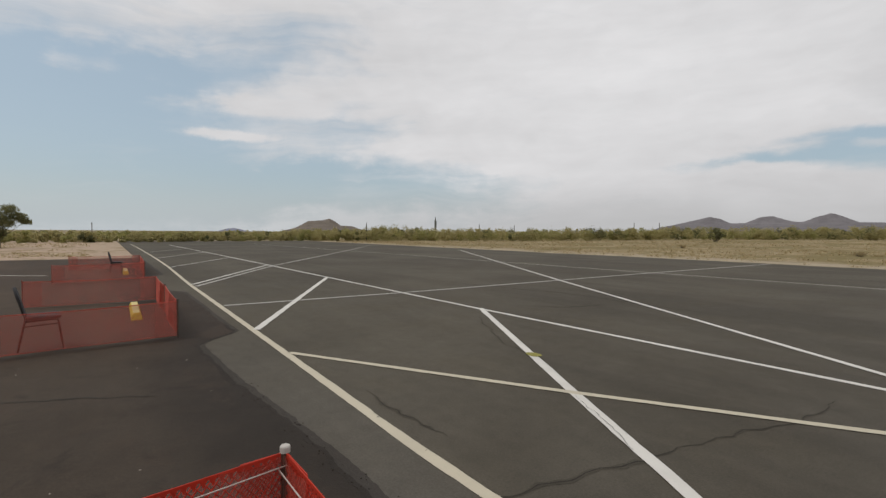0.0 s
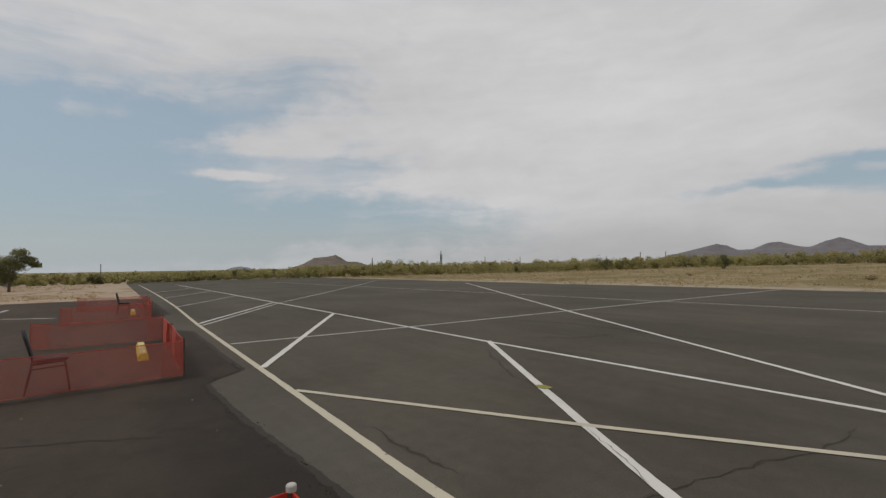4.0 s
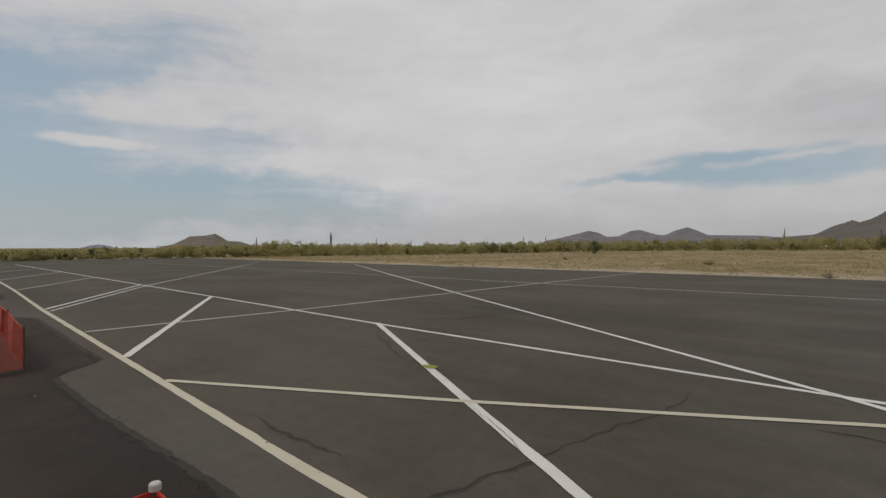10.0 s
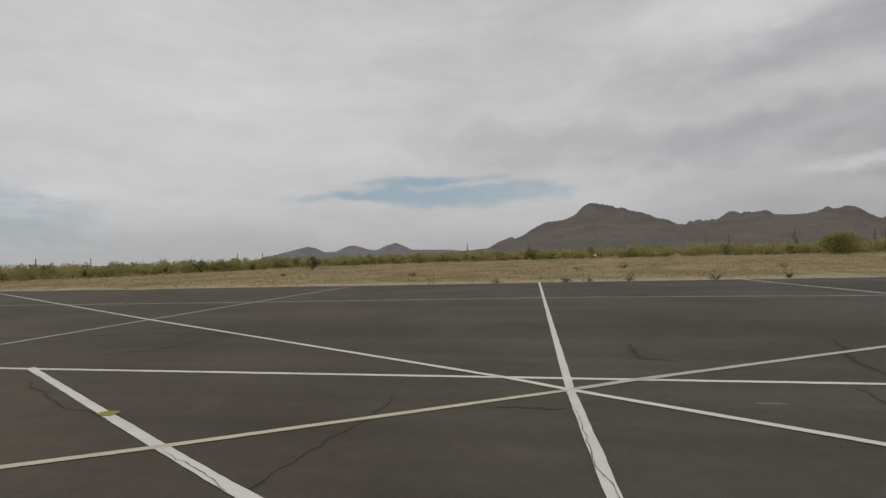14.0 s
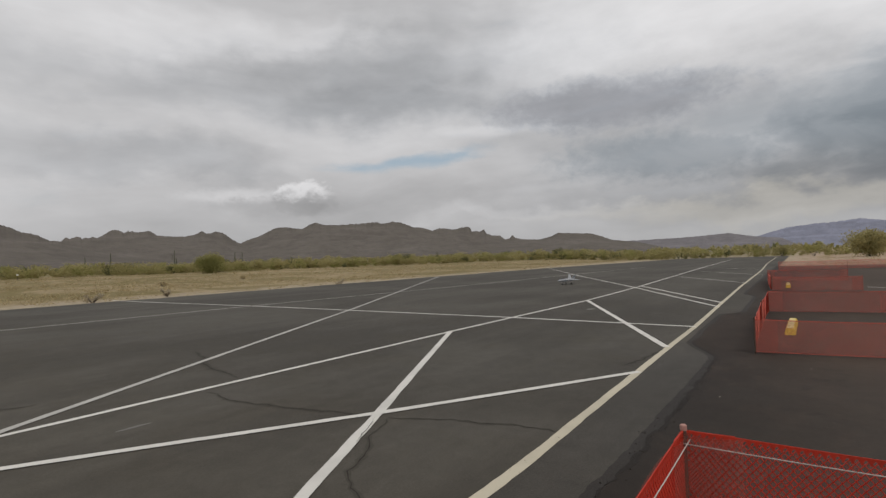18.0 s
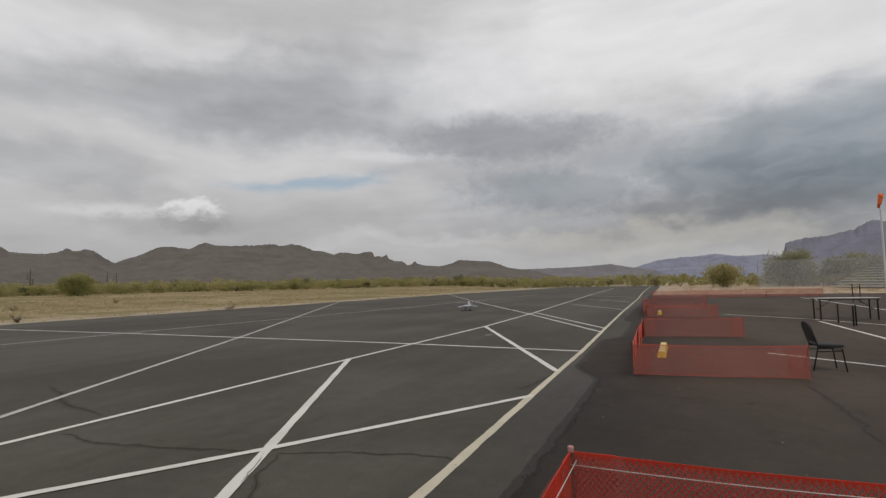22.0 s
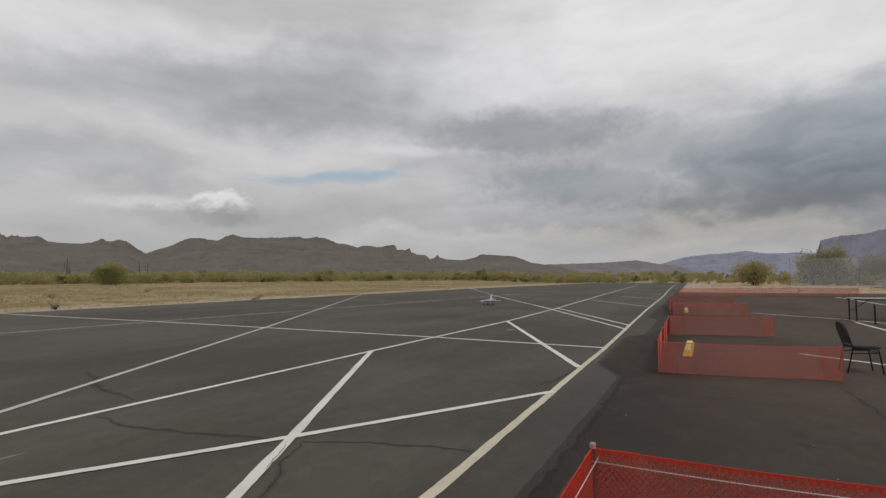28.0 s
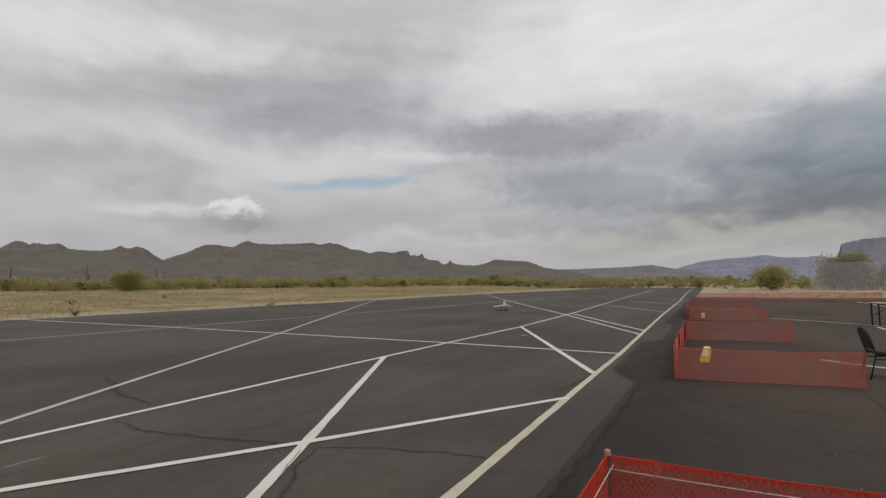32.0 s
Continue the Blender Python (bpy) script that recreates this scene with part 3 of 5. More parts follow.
for e0, a0 in ((-24.3, -31.9), (-32.7, -40.3), (-41.1, -48.7)):
    line([(e0, 2.8 if e0 > -30 else 3.2), (a0, 6.95)], 0.10, M_FADED)
for e0, a0 in ((28.2, 35.7), (37.2, 44.4), (47.0, 54.8)):
    line([(e0, 2.6 if e0 < 40 else 3.1), (a0, 7.3 if e0 < 40 else 8.6)], 0.10, M_FADED)


# ---- mountains ----
def ridge_height(ctrl, az):
    for (a0, e0), (a1, e1) in zip(ctrl, ctrl[1:]):
        if a1 <= az <= a0:
            t = (a0 - az) / (a0 - a1)
            return e0 + (e1 - e0) * t
    return 0.0


def mountain(name, ctrl, dist, depth, mat, rough, step, seed, label):
    """A range whose crest runs through the (azimuth, elevation) points ctrl at the distance dist."""
    az0, az1 = ctrl[0][0], ctrl[-1][0]
    cols = int((az0 - az1) / step) + 1
    rows = 22
    verts, faces = [], []
    for i in range(cols + 1):
        az = az0 + (az1 - az0) * i / cols
        e = ridge_height(ctrl, az)
        broad = math.tan(radians(sum(ridge_height(ctrl, min(az0, max(az1, az + o * 0.45))) for o in range(-5, 6)) / 11)) * dist
        crest = math.tan(radians(max(0.0, e))) * dist
        crest *= 1 + 0.016 * (0.35 - abs(noise.noise((az * 5.3, seed, 21)))) + 0.012 * noise.noise((az * 14.0, seed, 23)) + 0.009 * noise.noise((az * 31.0, seed, 25)) + rough * 0.05 * noise.noise((az * 1.3, seed, 0)) + rough * 0.035 * noise.noise((az * 4.0, seed, 4)) + rough * 0.022 * noise.noise((az * 10.0, seed, 8)) + rough * 0.012 * noise.noise((az * 23.0, seed, 2)) + 0.013 * noise.noise((az * 3.1, seed, 11)) + 0.011 * noise.noise((az * 7.7, seed, 13))
        for k in range(rows + 3):
            s = k / rows
            if s <= 1:
                h = (broad + (crest - broad) * s ** 6) * (s ** 1.25)
                d = dist - depth * (1 - s)
                g = noise.noise((az * 0.30 + s * 0.4, s * 1.3, seed)) * 0.55 + noise.noise((az * 0.8 + s, s * 2.4, seed + 3)) * 0.32 + noise.noise((az * 2.0 - s, s * 5.0, seed + 7)) * 0.12
                env = math.sin(math.pi * min(1, s * 1.0)) ** 0.8
                h += g * crest * 0.12 * env * rough
                d += g * depth * 0.11 * env
            else:
                h, d = crest * (1 - (s - 1) * 5), dist + depth * (s - 1) * 3
            a = radians(az)
            verts.append((-math.sin(a) * d, math.cos(a) * d, 1.5 + h - (6 if k == 0 else 0)))
    nrow = rows + 3
    for i in range(cols):
        for k in range(nrow - 1):
            o = i * nrow + k
            faces.append((o, o + nrow, o + nrow + 1, o + 1))
    ob = mesh_ob(name, verts, faces, mat, smooth=True)
    return tagged(ob, label, "mountain", kind="structure")


M_HILL = mountain_mat("brown_hill_rock", (0.172, 0.146, 0.126), (0.150, 0.131, 0.095), 0.010)
# brown rock greyed towards the aerial haze, all in the base colour
M_RANGE = mountain_mat("hazed_brown_range_rock", (0.138, 0.123, 0.112), (0.132, 0.119, 0.093), 0.006)
# pale blue: distance haze mixed into the rock colour
M_FAR = mountain_mat("hazed_distant_rock", (0.232, 0.240, 0.300), (0.22, 0.226, 0.28), 0.005)
# the purple grey carries the air's haze in its base colour
M_PURPLE = mountain_mat("hazed_purple_rock", (0.188, 0.176, 0.186), (0.172, 0.162, 0.158), 0.006)
# lightened and blued so the mesa's own colour holds the haze
M_MESA = mountain_mat("hazed_mesa_rock", (0.208, 0.207, 0.252), (0.192, 0.19, 0.222), 0.004)
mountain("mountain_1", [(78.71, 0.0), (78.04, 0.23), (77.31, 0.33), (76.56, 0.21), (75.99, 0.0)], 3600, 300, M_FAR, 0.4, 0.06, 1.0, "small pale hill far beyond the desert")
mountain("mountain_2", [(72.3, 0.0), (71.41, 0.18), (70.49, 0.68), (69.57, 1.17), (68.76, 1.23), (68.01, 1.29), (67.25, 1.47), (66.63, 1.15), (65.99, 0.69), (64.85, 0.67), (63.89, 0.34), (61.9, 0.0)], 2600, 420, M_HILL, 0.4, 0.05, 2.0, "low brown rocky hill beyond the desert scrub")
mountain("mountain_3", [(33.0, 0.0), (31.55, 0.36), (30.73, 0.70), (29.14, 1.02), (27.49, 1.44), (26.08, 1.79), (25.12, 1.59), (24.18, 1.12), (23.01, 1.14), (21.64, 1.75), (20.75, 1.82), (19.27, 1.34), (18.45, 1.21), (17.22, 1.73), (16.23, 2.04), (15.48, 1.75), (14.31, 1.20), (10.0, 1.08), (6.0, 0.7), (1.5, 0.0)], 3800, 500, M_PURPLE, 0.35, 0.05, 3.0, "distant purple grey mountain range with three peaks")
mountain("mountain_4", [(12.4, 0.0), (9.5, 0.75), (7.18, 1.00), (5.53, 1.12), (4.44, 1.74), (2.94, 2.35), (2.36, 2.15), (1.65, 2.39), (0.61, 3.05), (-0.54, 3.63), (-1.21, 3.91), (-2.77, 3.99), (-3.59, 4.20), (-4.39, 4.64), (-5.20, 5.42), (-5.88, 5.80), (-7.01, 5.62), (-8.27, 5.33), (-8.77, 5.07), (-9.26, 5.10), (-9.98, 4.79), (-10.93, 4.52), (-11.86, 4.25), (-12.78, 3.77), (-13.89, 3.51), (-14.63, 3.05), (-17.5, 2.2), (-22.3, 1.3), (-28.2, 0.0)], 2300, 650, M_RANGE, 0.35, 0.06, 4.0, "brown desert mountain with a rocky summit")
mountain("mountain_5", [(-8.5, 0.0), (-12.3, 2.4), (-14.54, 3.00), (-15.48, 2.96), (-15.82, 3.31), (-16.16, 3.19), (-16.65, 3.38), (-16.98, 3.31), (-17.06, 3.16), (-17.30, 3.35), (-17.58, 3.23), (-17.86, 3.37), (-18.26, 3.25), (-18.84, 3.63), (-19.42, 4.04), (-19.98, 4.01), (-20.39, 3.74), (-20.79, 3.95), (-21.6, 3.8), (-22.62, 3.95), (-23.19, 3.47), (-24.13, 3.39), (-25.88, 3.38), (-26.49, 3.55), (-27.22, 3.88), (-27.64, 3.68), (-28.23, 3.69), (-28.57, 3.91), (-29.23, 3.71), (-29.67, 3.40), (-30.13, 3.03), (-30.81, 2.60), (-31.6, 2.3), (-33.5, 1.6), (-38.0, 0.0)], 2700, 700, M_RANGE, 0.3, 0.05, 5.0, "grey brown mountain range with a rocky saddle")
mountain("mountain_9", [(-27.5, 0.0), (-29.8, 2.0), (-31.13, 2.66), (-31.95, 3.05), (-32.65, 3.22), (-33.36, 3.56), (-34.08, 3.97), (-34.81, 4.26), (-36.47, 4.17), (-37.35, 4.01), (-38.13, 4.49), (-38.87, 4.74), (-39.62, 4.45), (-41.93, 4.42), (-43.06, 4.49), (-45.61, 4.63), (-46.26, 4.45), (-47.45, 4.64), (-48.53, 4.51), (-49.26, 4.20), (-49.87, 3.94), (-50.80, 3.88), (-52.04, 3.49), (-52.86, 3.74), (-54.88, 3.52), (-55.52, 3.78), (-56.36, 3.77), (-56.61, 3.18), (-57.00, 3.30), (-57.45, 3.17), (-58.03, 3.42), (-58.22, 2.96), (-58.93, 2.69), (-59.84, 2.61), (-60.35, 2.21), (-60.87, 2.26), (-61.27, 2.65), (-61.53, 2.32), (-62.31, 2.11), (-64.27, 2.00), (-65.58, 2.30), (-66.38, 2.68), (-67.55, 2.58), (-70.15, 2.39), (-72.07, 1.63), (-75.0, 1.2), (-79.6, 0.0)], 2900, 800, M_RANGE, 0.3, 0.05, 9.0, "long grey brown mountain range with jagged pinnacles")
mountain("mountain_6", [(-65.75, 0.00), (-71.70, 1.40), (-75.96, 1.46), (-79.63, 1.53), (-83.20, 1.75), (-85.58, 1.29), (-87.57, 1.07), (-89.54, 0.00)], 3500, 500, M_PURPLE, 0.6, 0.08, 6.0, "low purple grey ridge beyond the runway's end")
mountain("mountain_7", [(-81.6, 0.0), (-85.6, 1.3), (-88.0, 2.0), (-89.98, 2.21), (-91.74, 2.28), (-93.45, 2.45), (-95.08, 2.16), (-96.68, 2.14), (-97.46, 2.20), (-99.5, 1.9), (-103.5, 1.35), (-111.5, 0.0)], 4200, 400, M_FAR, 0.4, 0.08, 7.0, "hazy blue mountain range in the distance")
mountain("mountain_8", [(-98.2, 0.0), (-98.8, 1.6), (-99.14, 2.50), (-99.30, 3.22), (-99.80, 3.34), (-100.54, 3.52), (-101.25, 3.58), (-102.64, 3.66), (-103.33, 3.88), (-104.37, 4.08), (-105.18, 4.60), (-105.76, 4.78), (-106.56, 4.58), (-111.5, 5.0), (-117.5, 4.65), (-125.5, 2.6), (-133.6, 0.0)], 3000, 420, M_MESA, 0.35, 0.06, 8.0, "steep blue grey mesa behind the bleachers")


# ---- cracks, patches and apron markings ----
def crack_build(n, b):
    p = where(n)
    f = n.noise(p, 20.0, 4, 0.6)
    n.put(b.inputs["Base Color"], n.mix(f, (0.022, 0.019, 0.016), (0.050, 0.045, 0.037)))


M_CRACK = material("open_crack", crack_build, 0.95, spec=0.1)
M_STAIN = material("tarry_stain", asphalt((0.066, 0.059, 0.047), (0.046, 0.041, 0.032), (0.058, 0.051, 0.038)), 0.9, spec=0.25)


def crack(pts, width, jag=0.06, z=0.0035, owner=None):
    """A jagged dark crack through pts, widening and closing along its way."""
    rng = random.Random(round(1000 * pts[0][0]) + round(10 * pts[-1][1]))
    pts = [Vector((p[0], p[1], 0)) for p in pts]
    fine = []
    for a, b in zip(pts, pts[1:]):
        m = max(3, int((b - a).length / 0.07))
        side = Vector((-(b - a).y, (b - a).x, 0)).normalized()
        off = 0.0
        for i in range(m):
            t = i / m
            off = off * 0.75 + rng.uniform(-1, 1) * jag * 0.5
            fine.append(a + (b - a) * t + side * off * math.sin(math.pi * t) ** 0.4)
    fine.append(pts[-1])
    verts, faces = [], []
    for i, p in enumerate(fine):
        d = (fine[min(i + 1, len(fine) - 1)] - fine[max(i - 1, 0)]).normalized()
        s = Vector((-d.y, d.x, 0))
        w = width * rng.uniform(0.35, 1.2) * (0.25 + 0.75 * min(1, 4 * min(i, len(fine) - 1 - i) / len(fine)))
        for k in (1, -1):
            q = p + s * k * w / 2
            verts.append((q.x, q.y, z))
    for i in range(len(fine) - 1):
        faces.append((2 * i, 2 * i + 1, 2 * i + 3, 2 * i + 2))
    return mesh_ob("crack", verts, faces, M_CRACK, owner or runway)


for pts, wd in (
    ([(-2.30, 1.95), (-2.19, 2.53), (-2.06, 3.11), (-2.07, 3.51)], 0.022),
    ([(-2.07, 3.51), (-1.73, 4.88), (-1.75, 5.79)], 0.012),
    ([(-4.59, 2.20), (-3.90, 2.18), (-3.50, 2.17), (-3.20, 2.21)], 0.018),
    ([(4.95, 9.79), (4.21, 7.77), (4.09, 6.85)], 0.05),
    ([(3.40, 6.43), (3.37, 5.71), (3.51, 4.89), (3.88, 3.83)], 0.03),
    ([(3.86, 3.63), (4.16, 3.01), (4.34, 2.35), (4.38, 2.06), (4.23, 1.84)], 0.022),
    ([(3.81, 3.60), (2.72, 2.99), (2.43, 2.54), (2.33, 1.94)], 0.022),
    ([(-7.84, 7.73), (-7.19, 8.22), (-6.90, 9.69)], 0.045),
    ([(-0.62, 5.29), (0.20, 5.32)], 0.02),
    ([(-7.40, 5.99), (-5.46, 4.84), (-4.77, 4.65)], 0.015),
    ([(7.34, 2.31), (8.32, 2.12), (8.87, 2.12)], 0.03),
    ([(1.51, 9.28), (1.41, 7.95), (1.97, 7.80)], 0.05),
    ([(-13.19, 9.27), (-8.81, 10.24), (-4.91, 10.07)], 0.04),
):
    crack(pts, wd * 0.55)
    stain = crack(pts, wd * 3.2, 0.06, 0.0022)
    stain.name = "crack_stain"
    stain.data.materials[0] = M_STAIN
# the zigzag crack in the paint of the middle line and of the two slanting lines
for pts in ([(0.36, 2.24), (0.41, 3.05), (0.32, 4.27), (0.30, 5.49)], [(-2.20, 3.16), (-2.89, 3.60), (-3.28, 3.82)], [(3.05, 3.26), (3.56, 3.59), (3.81, 3.75)]):
    crack(pts, 0.007, 0.05, 0.0125)


def blotch(name, x, y, rx, ry, mat, z, owner, seed, label=""):
    verts, faces = [(x, y, z)], []
    m = 40
    for i in range(m):
        a = 2 * math.pi * i / m
        k = 1 + 0.28 * noise.noise((math.cos(a) * 1.5, math.sin(a) * 1.5, seed)) + 0.1 * noise.noise((math.cos(a) * 6, math.sin(a) * 6, seed))
        verts.append((x + math.cos(a) * rx * k, y + math.sin(a) * ry * k, z))
    for i in range(m):
        faces.append((0, 1 + i, 1 + (i + 1) % m))
    return mesh_ob(name, verts, faces, mat, owner, label=label)


M_OLIVE = plain((0.24, 0.22, 0.045), 30, 0.4, 0.9)
blotch("paint_spot", -4.63, 4.65, 0.12, 0.085, M_OLIVE, 0.0125, runway, 1.0, "olive yellow spot on the white line")
M_PALE = plain((0.16, 0.152, 0.14), 14, 0.5, 0.95)
blotch("pale_scuff", 14.63, 5.44, 0.22, 0.10, M_PALE, 0.003, runway, 3.0)
blotch("pale_scuff", 2.25, 5.71, 0.16, 0.03, M_PALE, 0.003, runway, 4.0)

_keep = runway
runway = apron
for pts, wd in (([(12.67, -1.59), (12.10, -2.32), (11.38, -3.23), (10.56, -4.33)], 0.09), ([(25.42, -1.60), (23.08, -4.29), (20.61, -5.93), (16.47, -8.08)], 0.10),
                ([(21.96, -4.40), (16.10, -4.62), (15.70, -5.00)], 0.10), ([(46.16, -8.26), (29.35, -8.44), (24.10, -8.64)], 0.12),
                ([(-10.92, -1.36), (-12.09, -2.71), (-13.07, -3.96)], 0.09), ([(-21.81, -1.20), (-23.31, -3.47), (-24.43, -5.63), (-25.63, -7.88)], 0.10),
                ([(-23.40, -3.51), (-28.05, -3.14)], 0.10), ([(-17.92, -4.40), (-18.29, -3.76), (-17.07, -3.89)], 0.10), ([(-28.24, -5.70), (-25.06, -4.66)], 0.10)):
    line(pts, wd, M_WHITE)
runway = _keep
for pts, wd in (([(9.17, -1.60), (8.10, -1.67), (7.19, -1.72), (6.32, -1.67)], 0.03), ([(-5.51, 0.50), (-6.22, -0.97), (-5.94, -2.37)], 0.015)):
    crack(pts, wd * 0.5, 0.08, 0.0075, apron)
    stain = crack(pts, wd * 3.0, 0.08, 0.0062, apron)
    stain.name = "crack_stain"
    stain.data.materials[0] = M_LIP

# loose crumbs of asphalt along the ragged edge
_rng = random.Random(11)
_v, _f = [], []
for i in range(420):
    x = _rng.choice((-1, 1)) * _rng.uniform(2.0, 11.0) + C
    y = seam(x) - lip_width(x) + _rng.gauss(0.0, 0.05)
    r = _rng.uniform(0.003, 0.009)
    o = len(_v)
    for k in range(5):
        a = 2 * math.pi * k / 5 + _rng.random()
        _v.append((x + math.cos(a) * r * _rng.uniform(0.7, 1.3), y + math.sin(a) * r, 0.004))
    _v.append((x, y, 0.004 + r * 1.1))
    _f += [(o + k, o + (k + 1) % 5, o + 5) for k in range(5)]
tagged(mesh_ob("asphalt_crumbs", _v, _f, M_APRON), "loose crumbs of dark asphalt along the apron's edge", "gravel", kind="stuff")


_v, _f = [], []
for i in range(140):
    x, y = _rng.uniform(-14, 16), _rng.uniform(-4.5, 1.0)
    r = _rng.uniform(0.004, 0.012)
    o = len(_v)
    for k in range(5):
        a = 2 * math.pi * k / 5 + _rng.random()
        _v.append((x + math.cos(a) * r, y + math.sin(a) * r * _rng.uniform(0.6, 1.2), 0.0045))
    _v.append((x, y, 0.0045 + r * 0.6))
    _f += [(o + k, o + (k + 1) % 5, o + 5) for k in range(5)]
tagged(mesh_ob("pebbles", _v, _f, plain((0.30, 0.27, 0.23), 30, 0.5, 0.9)), "small pale pebbles scattered over the dark apron", "gravel", kind="stuff")


# ---- orange safety fences ----
def net_build(n, b):
    tc = n.add("ShaderNodeTexCoord").outputs["Object"]
    f = n.noise(tc, 3.0, 4, 0.6)
    c = n.mix(f, (0.76, 0.062, 0.030), (0.62, 0.080, 0.048))
    n.put(b.inputs["Base Color"], c)
    t = n.add("ShaderNodeBsdfTranslucent", {"Color": c})
    mx = n.add("ShaderNodeMixShader", {0: 0.45, 1: b.outputs[0], 2: t.outputs[0]})
    out = [q for q in n.tree.nodes if q.bl_idname == "ShaderNodeOutputMaterial"][0]
    n.put(out.inputs[0], mx)


M_NET = material("orange_red_plastic_net", net_build, 0.5, spec=0.3)
def weave_build(n, b):
    """Fine crumpled net folds that let most of the light through."""
    tc = n.add("ShaderNodeTexCoord").outputs["Object"]
    f = n.noise(tc, 2.2, 5, 0.62, 0.5)
    g = n.noise(tc, 38.0, 3, 0.7)
    c = n.mix(f, (0.60, 0.165, 0.120), (0.50, 0.175, 0.138))
    n.put(b.inputs["Base Color"], c)
    t = n.add("ShaderNodeBsdfTranslucent", {"Color": c})
    mx = n.add("ShaderNodeMixShader", {0: 0.35, 1: b.outputs[0], 2: t.outputs[0]})
    thick = n.math("ADD", n.math("MULTIPLY", n.step(f, 0.30, 0.72), 0.13), n.math("MULTIPLY", n.step(g, 0.35, 0.65), 0.22))
    see = n.add("ShaderNodeMixShader", {0: n.math("ADD", thick, 0.19), 1: n.add("ShaderNodeBsdfTransparent").outputs[0], 2: mx.outputs[0]})
    out = [q for q in n.tree.nodes if q.bl_idname == "ShaderNodeOutputMaterial"][0]
    n.put(out.inputs[0], see)


M_NETFAR = plain((0.50, 0.085, 0.055), 6, 0.3, 0.6)
M_WEAVE = material("net_folds", weave_build, 0.6, spec=0.2)
M_POST = plain((0.085, 0.060, 0.045), 25, 0.6, 0.6, 0.3)
M_CAP = plain((0.50, 0.47, 0.43), 60, 0.5, 0.7)
M_REDPOST = plain((0.30, 0.075, 0.055), 25, 0.4, 0.7)
M_CAPDULL = plain((0.42, 0.22, 0.18), 25, 0.5, 0.7)
M_ROPE = plain((0.50, 0.46, 0.42), 60, 0.3, 0.9)


def netting(p0, p1, z0, z1, cell, w, parent, near):
    """One panel of diamond netting with a solid band along its top and bottom."""
    p0, p1 = Vector((*p0, 0)), Vector((*p1, 0))
    run = p1 - p0
    L = run.length
    d = run / L
    side = Vector((-d.y, d.x, 0))
    H = z1 - z0
    verts, faces = [], []
    th = 0.0025

    def bulge(s, z):
        k = math.sin(math.pi * min(1, max(0, s / L)))
        return 0.02 * k * noise.noise((s * 1.1 + p0.x, z * 2, 1.0)) + 0.02 * k * (1 - (z - z0) / H)

    def at(s, z, off):
        q = p0 + d * s + side * (bulge(s, z) + off)
        return (q.x, q.y, z - 0.025 * math.sin(math.pi * s / L) * (z - z0) / H)

    def bar(s0, za, s1, zb, wid):
        m = max(1, int(math.hypot(s1 - s0, zb - za) / (0.14 if near else 0.5)))
        n2 = Vector((-(zb - za), s1 - s0)).normalized() * wid / 2
        o = len(verts)
        for i in range(m + 1):
            t = i / m
            s, z = s0 + (s1 - s0) * t, za + (zb - za) * t
            for ds, dz, off in ((n2.x, n2.y, -th), (n2.x, n2.y, th), (-n2.x, -n2.y, th), (-n2.x, -n2.y, -th)):
                verts.append(at(s + ds, min(z1, max(z0, z + dz)), off))
        for i in range(m):
            a = o + 4 * i
            for k in range(4):
                faces.append((a + k, a + (k + 1) % 4, a + 4 + (k + 1) % 4, a + 4 + k))

    slope = 1.25
    c = -H / slope
    while c < L:
        for sgn in (1, -1):
            s0, s1 = c, c + H / slope
            za, zb = (z0, z1) if sgn > 0 else (z1, z0)
            if s0 < 0:
                za, s0 = za + (zb - za) * (0 - s0) / (s1 - s0), 0
            if s1 > L:
                zb, s1 = za + (zb - za) * (L - s0) / (s1 - s0), L
            if s1 - s0 > 0.01:
                bar(s0, za, s1, zb, w)
        c += cell
    if near:
        # the cells close into rounded arches under the top band
        k = 0
        while k * cell < L - cell:
            s0 = k * cell + (z1 - z0) / slope % cell
            if s0 + cell < L:
                for q0, q1, dz in ((0.0, 0.34, 0.016), (0.66, 1.0, 0.016), (0.0, 0.20, 0.026), (0.80, 1.0, 0.026), (0.0, 0.11, 0.036), (0.89, 1.0, 0.036)):
                    bar(s0 + q0 * cell, z1 - dz, s0 + q1 * cell, z1 - dz, 0.012)
            k += 1
    tw = 0.015 if near else 0.012
    bar(0, z1 - tw / 2, L, z1 - tw / 2, tw)
    bar(0, z0 + 0.006, L, z0 + 0.006, 0.014 if near else 0.008)
    return mesh_ob("netting", verts, faces, M_NET if near else M_NETFAR, parent)


def net_folds(p0, p1, z0, z1, gap):
    """A second, finer layer of net hanging just behind the first, rumpled."""
    p0, p1 = Vector((*p0, 0)), Vector((*p1, 0))
    L = (p1 - p0).length
    d = (p1 - p0) / L
    side = Vector((-d.y, d.x, 0))
    cols, rows = max(2, int(L / 0.08)), 5
    verts, faces = [], []
    for i in range(cols + 1):
        s = L * i / cols
        k = math.sin(math.pi * s / L)
        top = z1 + 0.010 * noise.noise((s * 2.3 + p0.x, 4.0, 0)) - 0.026 * k
        for r in range(rows + 1):
            z = z0 + (top - z0) * r / rows
            q = p0 + d * s + side * (gap + 0.02 * k * noise.noise((s * 1.7 + p0.x, z * 3, 6.0)))
            verts.append((q.x, q.y, z))
    for i in range(cols):
        for r in range(rows):
            o = i * (rows + 1) + r
            faces.append((o, o + rows + 1, o + rows + 2, o + 1))
    return mesh_ob("net_layer", verts, faces, M_WEAVE, None, smooth=True)


